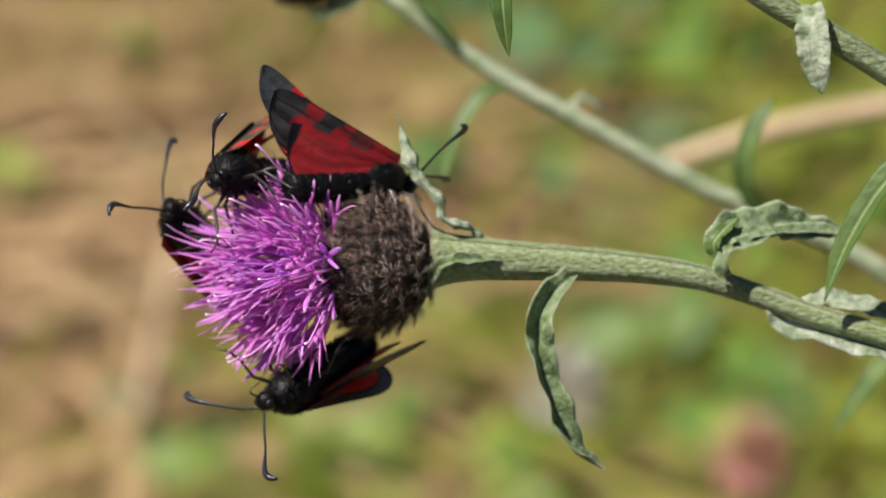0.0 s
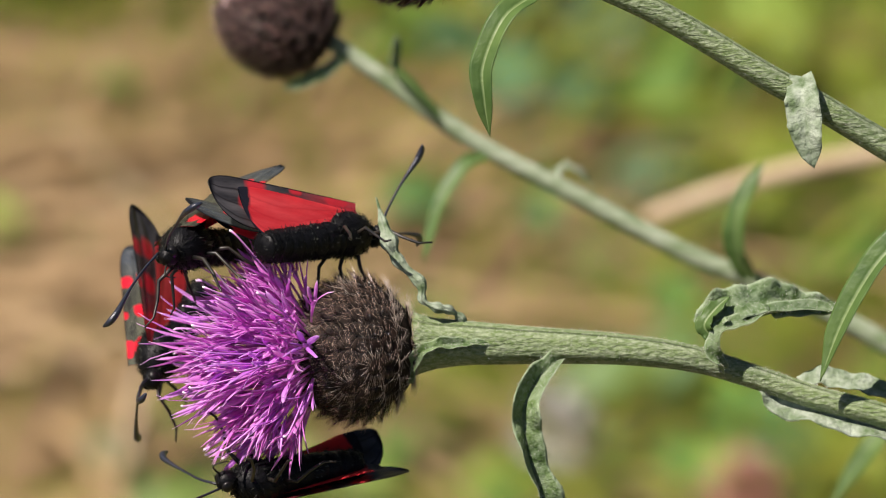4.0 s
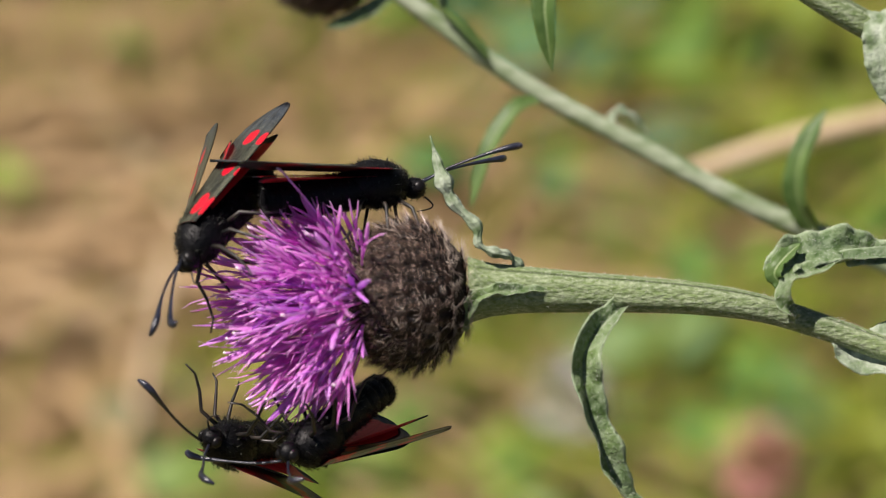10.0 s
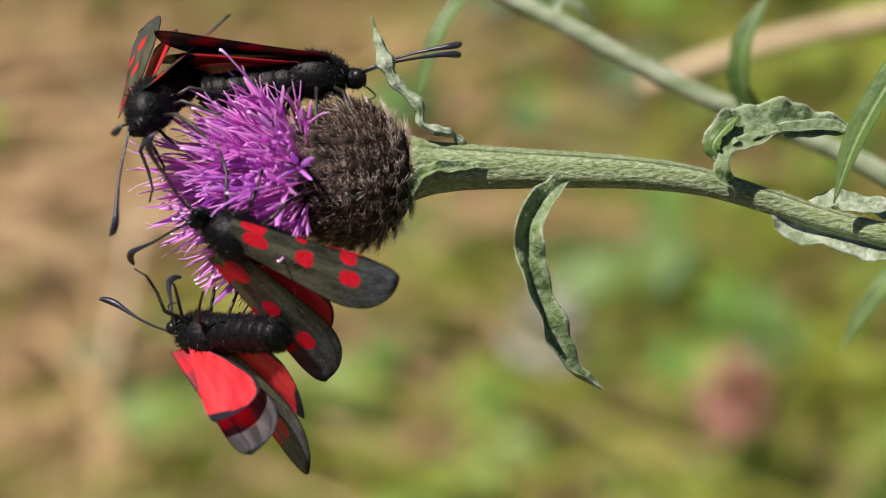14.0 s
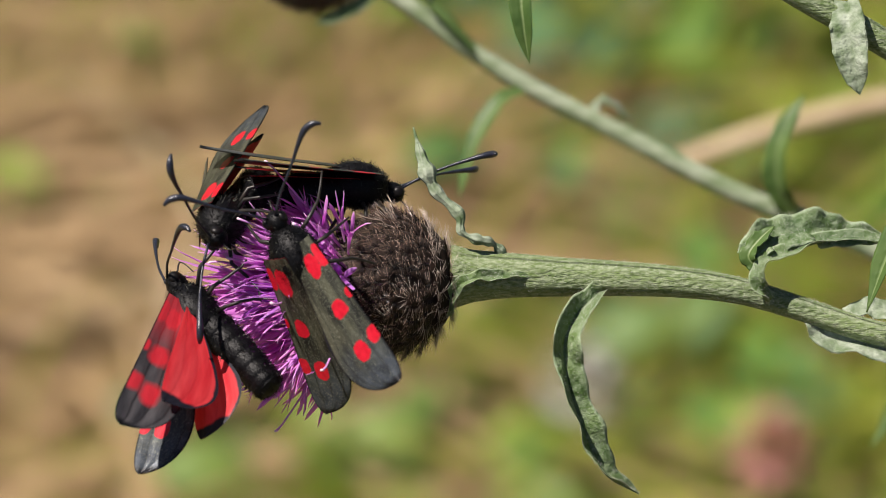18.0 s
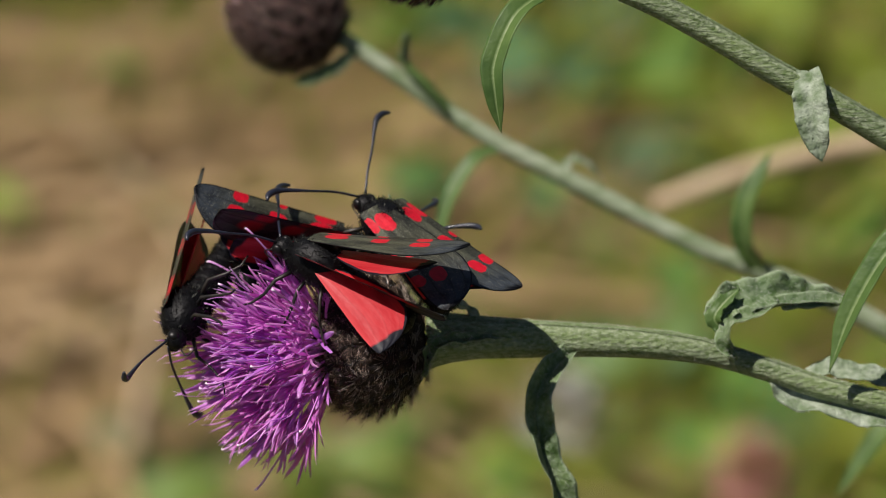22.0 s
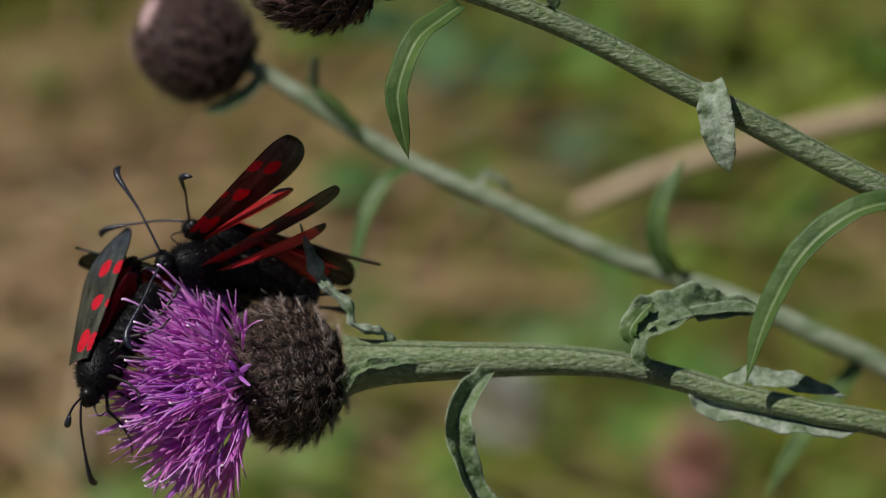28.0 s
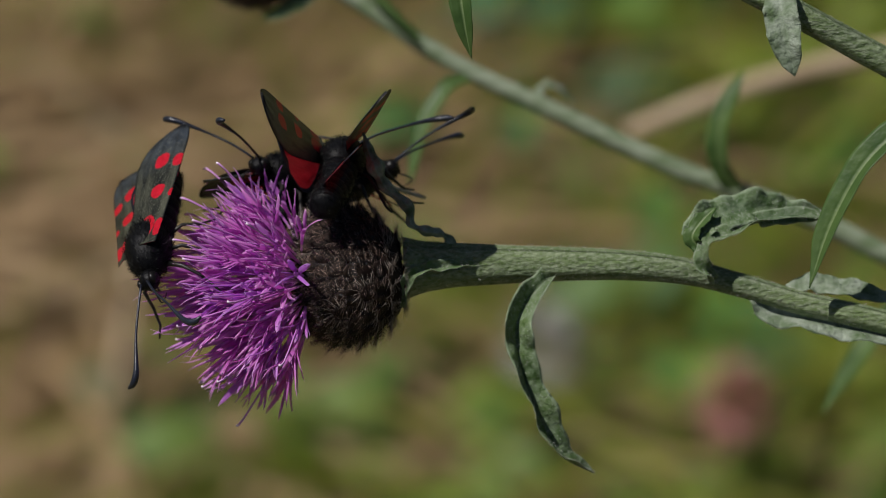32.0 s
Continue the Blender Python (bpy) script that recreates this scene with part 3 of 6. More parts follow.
FLORETS = [floret_mesh(k) for k in range(14)]
STYLES = [style_mesh(k) for k in range(3)]
BRACTS = [bract_mesh(k, (MATS["bract"], MATS["bristle"])) for k in range(4)]
PALE_BRACTS = [bract_mesh(k + 4, (MATS["bract"], MATS["pale_bristle"])) for k in range(3)]
BUD_BRACTS = [bract_mesh(k + 7, (MATS["bud_bract"], MATS["bristle"]), 1.0, 1.2) for k in range(3)]


def frame_of(axis):
    x = Vector(axis).normalized()
    y = x.orthogonal().normalized()
    return x, y, x.cross(y)


def scale_head(root, parent_name, centre, axis, radius, long, rings, meshes, core, from_s=-0.92, to_s=0.75, size=1.0, label="", pale=False):
    """A globe of overlapping bracts round an axis that points to its mouth."""
    rng = random.Random(int(radius * 100))
    ax, ay, az = frame_of(axis)
    c = Vector(centre)
    pts = [c + ax * (long * s) for s in (-0.99, -0.9, -0.7, -0.4, -0.1, 0.2, 0.5, 0.72, 0.8)]
    prof = lambda s: 0.93 * radius * math.sqrt(max(0.02, 1 - (-0.99 + 1.79 * s) ** 2))
    head = plant_part(parent_name, tube(spline(pts, 18), prof, 24), core, root, label)
    o = head.matrix_world.translation
    for i in range(rings):
        s = from_s + (to_s - from_s) * i / (rings - 1)
        r = radius * math.sqrt(1 - s * s)
        n = max(5, int(2 * math.pi * r / (1.55 * size)))
        for k in range(n):
            a = 2 * math.pi * (k + 0.5 * (i % 2)) / n + rng.gauss(0, 0.05)
            rad = ay * math.cos(a) + az * math.sin(a)
            nrm = (rad * (r / radius) / radius + ax * s / long).normalized()
            tan = (ax - nrm * ax.dot(nrm)).normalized()
            tan = (tan + nrm * 0.18 + nrm.cross(tan) * rng.gauss(0, 0.08)).normalized()
            z = (nrm - tan * nrm.dot(tan)).normalized()
            y = z.cross(tan)
            place = c + ax * (long * s) + rad * (r * 0.98)
            pick = PALE_BRACTS if pale and (i < 2 or rng.random() < 0.1) else meshes
            part("bract", pick[rng.randrange(len(pick))], head, local(root, place, tan, y, z))
    return head


def flower(root):
    centre, axis = (-7.2, -1.5, 0), (-1, -0.06, 0.10)
    head = scale_head(root, "flower_head", centre, axis, 6.6, 5.9, 9, BRACTS, MATS["bract"], label="globe of dark brown comb-fringed bracts", pale=True)
    rng = random.Random(21)
    ax, ay, az = frame_of(axis)
    c = Vector(centre)
    disc = plant_part("floret_disc", ellipsoid(c + ax * 4.2, (2.2, 3.4, 3.4)), MATS["disc"], root)
    n = 228
    for i in range(n):
        q = ((i + 0.5) / n) ** 0.75
        spread = radians(3 + 62 * q) + rng.gauss(0, 0.11)
        if i > n - 14:
            spread = radians(rng.uniform(70, 88))
        a = i * 2.39996 + rng.gauss(0, 0.12)
        rad = ay * math.cos(a) + az * math.sin(a)
        d = (ax * math.cos(spread) + rad * math.sin(spread)).normalized()
        place = c + ax * (4.2 + 0.6 * (1 - q)) + rad * (0.5 + 3.2 * q)
        z = (ax * math.sin(spread) - rad * math.cos(spread)).normalized()
        if i % 3 == 0:
            z = (z + d.cross(z) * rng.gauss(0, 0.6)).normalized()
        y = z.cross(d)
        k = (0.90 - 0.32 * q - 0.10 * q * max(0, rad.y)) * rng.uniform(0.72, 1.2)
        m = local(root, place, d * k, y, z)
        part("floret", FLORETS[rng.randrange(14)], disc, m)
        if i % 9 == 1:
            part("style", STYLES[i % 3], disc, local(root, place, d, y, z))
    return head


def down(root, path, radius, count, seed, label="fine white hairs"):
    """Short pale hairs on a stem."""
    rng = random.Random(seed)
    roots = []
    for _ in range(count):
        s = rng.random() * (len(path) - 1.001)
        k = int(s)
        d = (path[k + 1] - path[k]).normalized()
        p = path[k].lerp(path[k + 1], s - k)
        a = d.orthogonal().normalized()
        t = rng.uniform(0, 6.28)
        nrm = a * math.cos(t) + d.cross(a) * math.sin(t)
        roots.append((p + nrm * radius(s / (len(path) - 1)) * 0.97, nrm))
    ob = plant_part("stem_hairs", hairs(roots, 0.36, 0.012, rng, 1.1), MATS["down"], root, label)
    ob["kind"] = "stuff"


def leaf(root, pts, width, face, fold, wave, mat="leaf", seed=0, twist=0.0, n=26, label="", curl=0.45, hair=0):
    prof = lambda s: width * (math.sin(math.pi * min(1, 0.12 + 0.88 * s)) ** curl) * (1 if s < 0.85 else (1 - (s - 0.85) / 0.16) ** 0.6)
    chunk = blade(spline(pts, n), prof, face, fold, wave, 0.28, 10, seed, twist)
    ob = plant_part("leaf", chunk, MATS[mat], root, label)
    if hair:
        rng = random.Random(seed + 300)
        fuzz = hairs(surface_roots(chunk, hair, rng), 0.32, 0.011, rng, 0.8)
        o = root.matrix_world.translation
        down_ob = part("leaf_hairs", mesh_of("leaf_hairs", [P(*v) - o for v in fuzz[0]], fuzz[1], MATS["down"], fuzz[2]), ob)
        down_ob["kind"] = "stuff"
    return ob


def stem(root, pts, radius, n=60, name="stem", ridges=0.015, hair=0, seed=1, mat="stem"):
    path = spline(pts, n)
    plant_part(name, tube(path, radius, 42, ridges), MATS[mat], root, "pale green ridged downy stem")
    if hair:
        down(root, path[: int(n * 0.62)], lambda s: radius(s * 0.62), hair, seed)


def ground_point(x, y):
    """u, v, w of a place on the ground."""
    d = Vector((x, y, height(x, y) - 0.004)) - MID
    return (d.dot(RIGHT) * 1000, d.dot(UP) * 1000, d.dot(NEAR) * 1000)


def flowering_plant():
    x, y = 0.19, 0.03
    root = empty("knapweed", Matrix.Translation((x, y, height(x, y))), "knapweed with one open purple flower head on a leaning stem", "wildflower", "knapweed stems")
    g = ground_point(x, y)
    rad = lambda s: float(np.interp(s, (0, 0.03, 0.077, 0.154, 0.23, 0.31, 0.385, 0.46, 0.6, 1), (3.2, 2.6, 2.25, 1.93, 1.72, 1.52, 1.32, 1.2, 1.2, 2.2)))
    stem(root, [(-1.2, -1.0, 0), (3.9, -1.0, 0), (9.8, -1.3, 0), (15.6, -1.6, 0), (21.5, -2.1, 0), (27.4, -3.1, 0), (33.3, -5.0, 0), (39.2, -7.1, 0), (46.1, -9.1, 0), (60, -14, -2), (90, -34, -10), (130, -90, -30), (g[0] - 6, g[1] + 130, g[2] + 90), g], rad, 90, hair=5200, seed=3)
    flower(root)
    leaf(root, [(13.2, -2.9, 1), (11.2, -4.8, 2.2), (9.7, -8, 2.6), (10.2, -12.5, 2.2), (11.6, -17, 1.5), (13.6, -20.8, 0.8), (16.8, -22.9, 0)], 3.6, (0.1, 0.5, 0.85), 0.95, 0.26, seed=4, twist=-15, n=44, hair=1500, label="drooping grey-green wrinkled leaf")
    leaf(root, [(-1.7, -4.8, 1.9), (-1.3, -3.2, 2.6), (-0.2, -1.7, 2.9), (2.0, -1.2, 2.6), (4.4, -1.1, 2.2), (7.0, -1.2, 1.9)], 1.5, (0.1, 0.5, 0.85), 0.8, 0.35, seed=44, n=30, hair=500, label="small leafy wing running down from the flower head")
    # a shrivelled leaf, rolled into a lumpy string
    roll = spline([(4.2, 0.2, 0.0), (3.6, 1.5, 0.6), (2.6, 2.3, 1.4), (1.3, 2.6, 2.0), (-0.2, 3.4, 2.2), (-0.4, 5.1, 2.2), (-2.5, 7.3, 2.0), (-3.4, 9.2, 2.0), (-4.1, 11.4, 1.5), (-4.7, 13.8, 1.0)], 60)
    lump = lambda t: (0.40 + 0.09 * math.sin(t * 26) + 0.09 * math.sin(t * 57 + 1)) * (1.0 + 0.55 * max(0, min(1, (t - 0.55) / 0.1))) * (1 if t < 0.84 else max(0.08, 1 - (t - 0.84) / 0.165))
    plant_part("leaf", tube(roll, lump, 21, 0.26), MATS["wool"], root, "small shrivelled twisted leaf beside the flower head")
    leaf(root, [(29.8, -4.2, 2.0), (29.0, -2.7, 3.0), (28.9, -1.3, 3.4), (29.8, -0.1, 3.2), (31.7, 0.5, 2.4), (34.0, 1.4, 1.8), (37.3, 1.9, 1.2), (41.1, 1.8, 0.6), (42.9, 1.5, 0.0)], 2.0, (-0.2, 0.75, 0.6), 0.5, 0.20, seed=2, n=52, hair=900, label="crinkled grey-green leaf curled over the stem")
    leaf(root, [(27.9, -0.0, 1.7), (29.0, 1.4, 1.8), (30.9, 2.3, 1.4), (33.6, 2.8, 0.8), (36.4, 2.6, 0.2), (39.1, 2.1, -0.4), (42.5, 1.7, -1.0)], 3.9, (-0.1, 0.35, 0.9), 0.3, 0.3, seed=12, n=56, hair=1200, label="dark crinkled sheet of the curled leaf")
    leaf(root, [(28.7, -0.8, 2.6), (28.0, 0.4, 2.8), (29.1, 1.9, 2.6), (30.6, 3.2, 2.2)], 1.8, (-0.5, 0.3, 0.8), 0.5, 0.25, mat="fresh_leaf", seed=13, n=18)
    leaf(root, [(34.4, -5.9, -0.4), (35.9, -7.8, -0.2), (39.4, -8.7, 0.0), (43.7, -9.9, 0.0), (47.8, -11.0, -0.2), (51.3, -11.4, -0.4)], 3.8, (-0.1, 0.6, 0.75), 0.3, 0.18, mat="wool", seed=6, hair=800, label="pale woolly leaf behind the stem")
    leaf(root, [(37.8, -5.8, -1.8), (39.9, -5.2, -2.2), (43.1, -5.8, -2.2), (46.5, -6.7, -2.2), (50.0, -8.0, -2.2)], 2.4, (-0.1, 0.6, 0.75), 0.3, 0.18, mat="wool", seed=16, label="pale woolly lobe above the stem")
    return root


def bud_plant(name, label, xy, stem_pts, w, bud, bud_r, axis, thick, seed, mat="stem", flare=0.4):
    x, y = xy
    root = empty(name, Matrix.Translation((x, y, height(x, y))), label, "wildflower", "knapweed stems")
    g = ground_point(x, y)
    pts = [(*p, w(p[0])) if len(p) == 2 else p for p in stem_pts] + [(g[0] - 10, g[1] + 150, g[2] + 100), g]
    stem(root, pts, lambda s: thick * (0.8 + 0.35 * s) + flare * max(0, 1 - s * (22 if flare < 0.5 else 5)), 80, hair=700, seed=seed, mat=mat)
    c = Vector((bud[0], bud[1], w(bud[0])))
    scale_head(root, "bud", c, axis, bud_r, bud_r * 1.08, 9, BUD_BRACTS, MATS["bud_bract"], -0.9, 0.78, 0.95, "closed dark brown bud")
    ax = Vector(axis).normalized()
    plant_part("bud_tip", ellipsoid(c + ax * bud_r * 0.74, (bud_r * 0.40, bud_r * 0.52, bud_r * 0.52), 18, 10), MATS["bud_tip"], root, "pale pinkish tip of the bud")
    return root


def back_plant():
    # everything spread a little, as it stands further back
    far = lambda pts: [(p[0] * 1.039, p[1] * 1.039, *(x - 17.0 for x in p[2:])) for p in pts]
    w = lambda u: -75.0
    S = far([(-12.1, 33.5), (-9.2, 32.0), (-3.5, 27.9), (2.2, 23.6), (8.6, 19.5), (17.1, 14.9), (24.7, 10.7), (31.1, 7.3), (37.6, 4.5), (47.3, 0.2), (54.4, -3.9), (61.4, -7.7), (78, -20), (108, -50), (138, -97)])
    root = bud_plant("knapweed", "knapweed stem with a closed brown bud", (0.20, 0.10), S, w, (-17.25, 37.2), 6.5, (-0.82, 0.5, 0.25), 1.25, 5, "pale_stem")
    leaf(root, far([(7.5, 19.2, -57.0), (4.8, 18.0, -55.0), (1.9, 13.6, -54.0), (-0.2, 7.1, -54.0)]), 2.6, (-0.5, 0.4, 0.75), 0.4, 0.05, "fresh_leaf", 21, label="narrow green leaf")
    leaf(root, far([(38.0, 4.4, -57.0), (36.0, 8.1, -55.0), (36.3, 12.7, -54.0), (39.3, 18.2, -55.0)]), 3.2, (-0.6, 0.1, 0.8), 0.45, 0.05, "fresh_leaf", 22, label="upright narrow green leaf")
    leaf(root, far([(15.4, 16.8, -58.4), (16.2, 18.0, -58.0), (17.6, 17.6, -58.0), (19.6, 15.6, -58.4)]), 1.7, (0.1, 0.9, 0.45), 0.15, 0.25, "wool", 23, n=14, hair=260, label="tiny white woolly leaf on the stem")
    leaf(root, far([(-2.5, 28.2, -56.5), (-3.3, 30.2, -56.0), (-3.1, 32.2, -56.0), (-2.8, 33.5, -56.0)]), 1.8, (0.8, 0.2, 0.6), 0.4, 0.1, "leaf", 24, n=12)
    leaf(root, far([(2.2, 23.5, -57.0), (-0.9, 27.0, -56.0), (-4.3, 30.6, -56.0)]), 1.9, (0.5, 0.6, 0.6), 0.4, 0.05, "fresh_leaf", 25, n=12)
    leaf(root, far([(-8.9, 31.2, -57.0), (-11.4, 29.1, -56.0), (-14.1, 27.9, -56.0), (-16.1, 27.5, -56.0)]), 1.9, (0.2, 0.5, 0.8), 0.3, 0.12, "leaf", 26, n=14)
    leaf(root, far([(59.3, -6.6, -59.0), (56.7, -9.8, -61.0), (51.7, -15.5, -62.0), (46.6, -22.6, -63.0)]), 3.1, (-0.45, 0.45, 0.75), 0.35, 0.06, "fresh_leaf", 27, label="hanging narrow green leaf")
    return root


def side_plant():
    w = lambda u: 4.0 + 0.12 * (40 - u)
    S = [(5.6, 37.2), (8.7, 37.1), (12.1, 36.8), (17.4, 34.5), (23.0, 31.9), (28.5, 28.8), (34.1, 25.3), (39.7, 22.1), (45.3, 18.7), (50.9, 15.3), (54.8, 13.0), (70, 4), (100, -25), (130, -80)]
    root = bud_plant("knapweed", "knapweed stem with a large closed bud", (0.21, -0.02), S, w, (-1.3, 39.5), 6.3, (-0.9, 0.4, 0.3), 1.42, 7, flare=0.75)
    leaf(root, [(13.0, 34.2, 9.2), (10.9, 32.9, 10.5), (8.2, 30.7, 12.8), (6.2, 26.3, 13.1), (6.2, 23.0, 13.1), (6.7, 19.3, 12.0)], 2.7, (-0.3, 0.4, 0.85), 0.45, 0.05, "fresh_leaf", 31, label="drooping dark green leaf")
    leaf(root, [(37.9, 25.0, 5.3), (37.9, 22.7, 6.5), (38.0, 21.0, 6.8), (38.3, 18.6, 6.8), (38.9, 15.8, 6.1)], 3.7, (-0.3, 0.4, 0.85), 0.35, 0.16, "wool", 32, n=18, label="small pale woolly hanging leaf")
    leaf(root, [(57.5, 11.8, 4), (51.5, 10.9, 5), (46, 7.2, 5), (42.0, 1.2, 4.5), (39.3, -5.4, 4)], 3.3, (-0.45, 0.5, 0.75), 0.5, 0.04, "fresh_leaf", 33, label="long arching green leaf")
    leaf(root, [(22.6, 33.4, 6), (21.0, 35.8, 7), (18.4, 40.6, 7), (15.4, 46, 7)], 3.0, (0.6, 0.5, 0.6), 0.45, 0.06, "leaf", 34)
    leaf(root, [(10.6, 38.6, 6), (8.4, 40.2, 8), (5.8, 40.4, 8.5), (5.0, 39.6, 8.5)], 3.0, (-0.2, 0.3, 0.9), 0.3, 0.05, "fresh_leaf", 35, n=14)
    return root


flowering_plant()
back_plant()
side_plant()

# ---- the moths ----
# lengths in millimetres; x forward, y to the moth's left, z to its back


def mm_mesh(name, chunk, mat):
    v, f, t = chunk
    return mesh_of(name, [p * 0.001 for p in v], f, mat, t)


def outward(roots, axis_z=0.0):
    """Normals turned away from the long axis, leaning to the tail."""
    res = []
    for p, n in roots:
        away = Vector((0, p.y, p.z - axis_z))
        if n.dot(away) < 0:
            n = -n
        res.append((p, (n + Vector((-0.7, 0, 0))).normalized()))
    return res


def wing_chunk(length, outline, side, curve, drop=0.0):
    """A thin wing that lies back along -x from its hinge; outline(s) gives the two margins, the leading one outside."""
    nu, nv = 22, 10
    verts, faces, uvs = [], [], []
    for i in range(nu + 1):
        s = math.sin(i / nu * math.pi / 2)
        lead, trail = outline(s)
        for k in range(nv + 1):
            q = k / nv
            y = trail + (lead - trail) * q
            z = curve * (math.sin(math.pi * q) * 0.35 + s * s * 0.6) + 0.05 * math.sin(k * 2.1) * s
            verts.append(Vector((-length * s, side * y, z - drop)))
            uvs.append((s, q))
    m = nv + 1
    for i in range(nu):
        for k in range(nv):
            a = (i * m + k, i * m + k + 1, (i + 1) * m + k + 1, (i + 1) * m + k)
            faces.append(a if side < 0 else a[::-1])
    return verts, faces, uvs


def fore_outline(s):
    front = max(0.0, 1 - max(0, (s - 0.80) / 0.20) ** 2.2) ** 0.5
    rear = max(0.0, 1 - max(0, (s - 0.60) / 0.40) ** 2.0) ** 0.5
    return 0.6 + (0.15 + 0.95 * s) * front, 0.6 - (2.7 + 3.2 * s ** 0.9) * rear


def hind_outline(s):
    e = max(0.0, 1 - max(0, (s - 0.55) / 0.45) ** 2.4) ** 0.5
    return (0.3 + 0.3 * s) * e, (-0.5 - 4.9 * math.sin(min(1, s * 1.25) * math.pi * 0.5)) * e


def antenna_chunk(side):
    pts = spline([(0, 0, 0), (2.6, 0.25 * side, 0.25), (5.2, 0.75 * side, 0.2), (7.6, 1.05 * side, 0.0), (9.0, 1.35 * side, -0.2), (9.8, 2.0 * side, -0.35), (10.0, 2.8 * side, -0.4)], 26)
    return tube(pts, lambda s: 0.13 + 0.22 * max(0, min(1, (s - 0.35) / 0.35)) * (1 if s < 0.80 else max(0.05, 1 - ((s - 0.80) / 0.2) ** 1.4)), 10)


def leg_chunk(pair, side):
    x = (1.8, 0.2, -1.4)[pair]
    kx = (2.2, 0.2, -1.8)[pair]
    pts = [(x, 1.1 * side, -1.2), (x + kx * 0.5, 2.9 * side, -1.9), (x + kx * 0.8, 3.6 * side, -3.6), (x + kx * 1.3, 4.2 * side, -5.0), (x + kx * 1.8, 4.9 * side, -5.5)]
    return tube([Vector(p) for p in pts], lambda s: 0.24 - 0.15 * s, 6)


def abdomen_chunk():
    """Furry segments with shallow grooves between them, and a blunt tufted tip."""
    pts = spline([(-1.4, 0, -0.6), (-4.2, 0, -1.2), (-7.2, 0, -1.8), (-9.8, 0, -2.2), (-11.3, 0, -2.5)], 56)
    seg = lambda s: 1 - 0.07 * math.exp(-(((s * 7.5) % 1.0 - 0.5) / 0.13) ** 2)
    return tube(pts, lambda s: 1.9 * (1 - 0.25 * s ** 2) * seg(s) * (1 if s < 0.86 else math.sqrt(max(0.05, 1 - ((s - 0.86) / 0.14) ** 2))), 20)


def moth_meshes():
    rng = random.Random(77)
    B = {}
    th = ellipsoid((0, 0, 0), (3.3, 2.4, 2.4))
    B["thorax"] = mm_mesh("thorax", th, MATS["body"])
    B["thorax_fur"] = mm_mesh("fur", hairs(outward(surface_roots(th, 1500, rng)), 0.62, 0.04, rng, 0.5), MATS["fur"])
    ab = abdomen_chunk()
    B["abdomen"] = mm_mesh("abdomen", ab, MATS["body"])
    B["abdomen_fur"] = mm_mesh("fur", hairs(outward(surface_roots(ab, 1700, rng), -1.2), 0.42, 0.035, rng, 0.3), MATS["fur"])
    hd = ellipsoid((3.85, 0, -0.15), (1.15, 1.05, 1.05), 16, 10)
    B["head"] = mm_mesh("head", hd, MATS["body"])
    B["head_fur"] = mm_mesh("fur", hairs(outward(surface_roots(hd, 160, rng)), 0.45, 0.04, rng, 0.5), MATS["fur"])
    B["eye"] = mm_mesh("eye", ellipsoid((0, 0, 0), (0.62, 0.42, 0.62), 14, 10), MATS["eye"])
    coil = [Vector((5.0 + 0.9 * math.sin(a * 0.9), 0, -0.9 - a * 0.55 + 0.05 * a * a)) for a in [0.4 * i for i in range(12)]]
    B["proboscis"] = mm_mesh("proboscis", tube(coil, lambda s: 0.10 - 0.05 * s, 5), MATS["leg"])
    for side in (1, -1):
        B["antenna", side] = mm_mesh("antenna", antenna_chunk(side), MATS["antenna"])
        B["fore", side] = mm_mesh("forewing", wing_chunk(17.0, fore_outline, side, 0.5), MATS["fore", side])
        B["under", side] = mm_mesh("underside", wing_chunk(17.0, fore_outline, side, 0.5, 0.07), MATS["under", side])
        B["hind", side] = mm_mesh("hindwing", wing_chunk(12.5, hind_outline, side, 0.3), MATS["hind"])
        for pair in range(3):
            B["leg", pair, side] = mm_mesh("leg", leg_chunk(pair, side), MATS["leg"])
    return B


BODY = moth_meshes()


def wing_pose(side, which, sweep, lift, elev):
    """A wing's pose on the moth. sweep: outwards from straight back; lift: its outer edge raised over the back; elev: its tip raised."""
    hinge = ((1.3, 2.0 * side, 1.6), (-0.4, 1.7 * side, 1.2))[which]
    m = Matrix.Rotation(radians(elev), 4, "Y") @ Matrix.Rotation(radians(lift) * side, 4, "X") @ Matrix.Rotation(radians(-sweep) * side, 4, "Z")
    return Matrix.Translation(Vector(hinge) * 0.001) @ m @ Matrix.Translation((0, 0, -0.0004 * which))


def antenna_pose(side, out, up):
    m = Matrix.Rotation(radians(out) * side, 4, "Z") @ Matrix.Rotation(radians(-up), 4, "Y")
    return Matrix.Translation(Vector((4.6, 0.45 * side, 0.55)) * 0.001) @ m


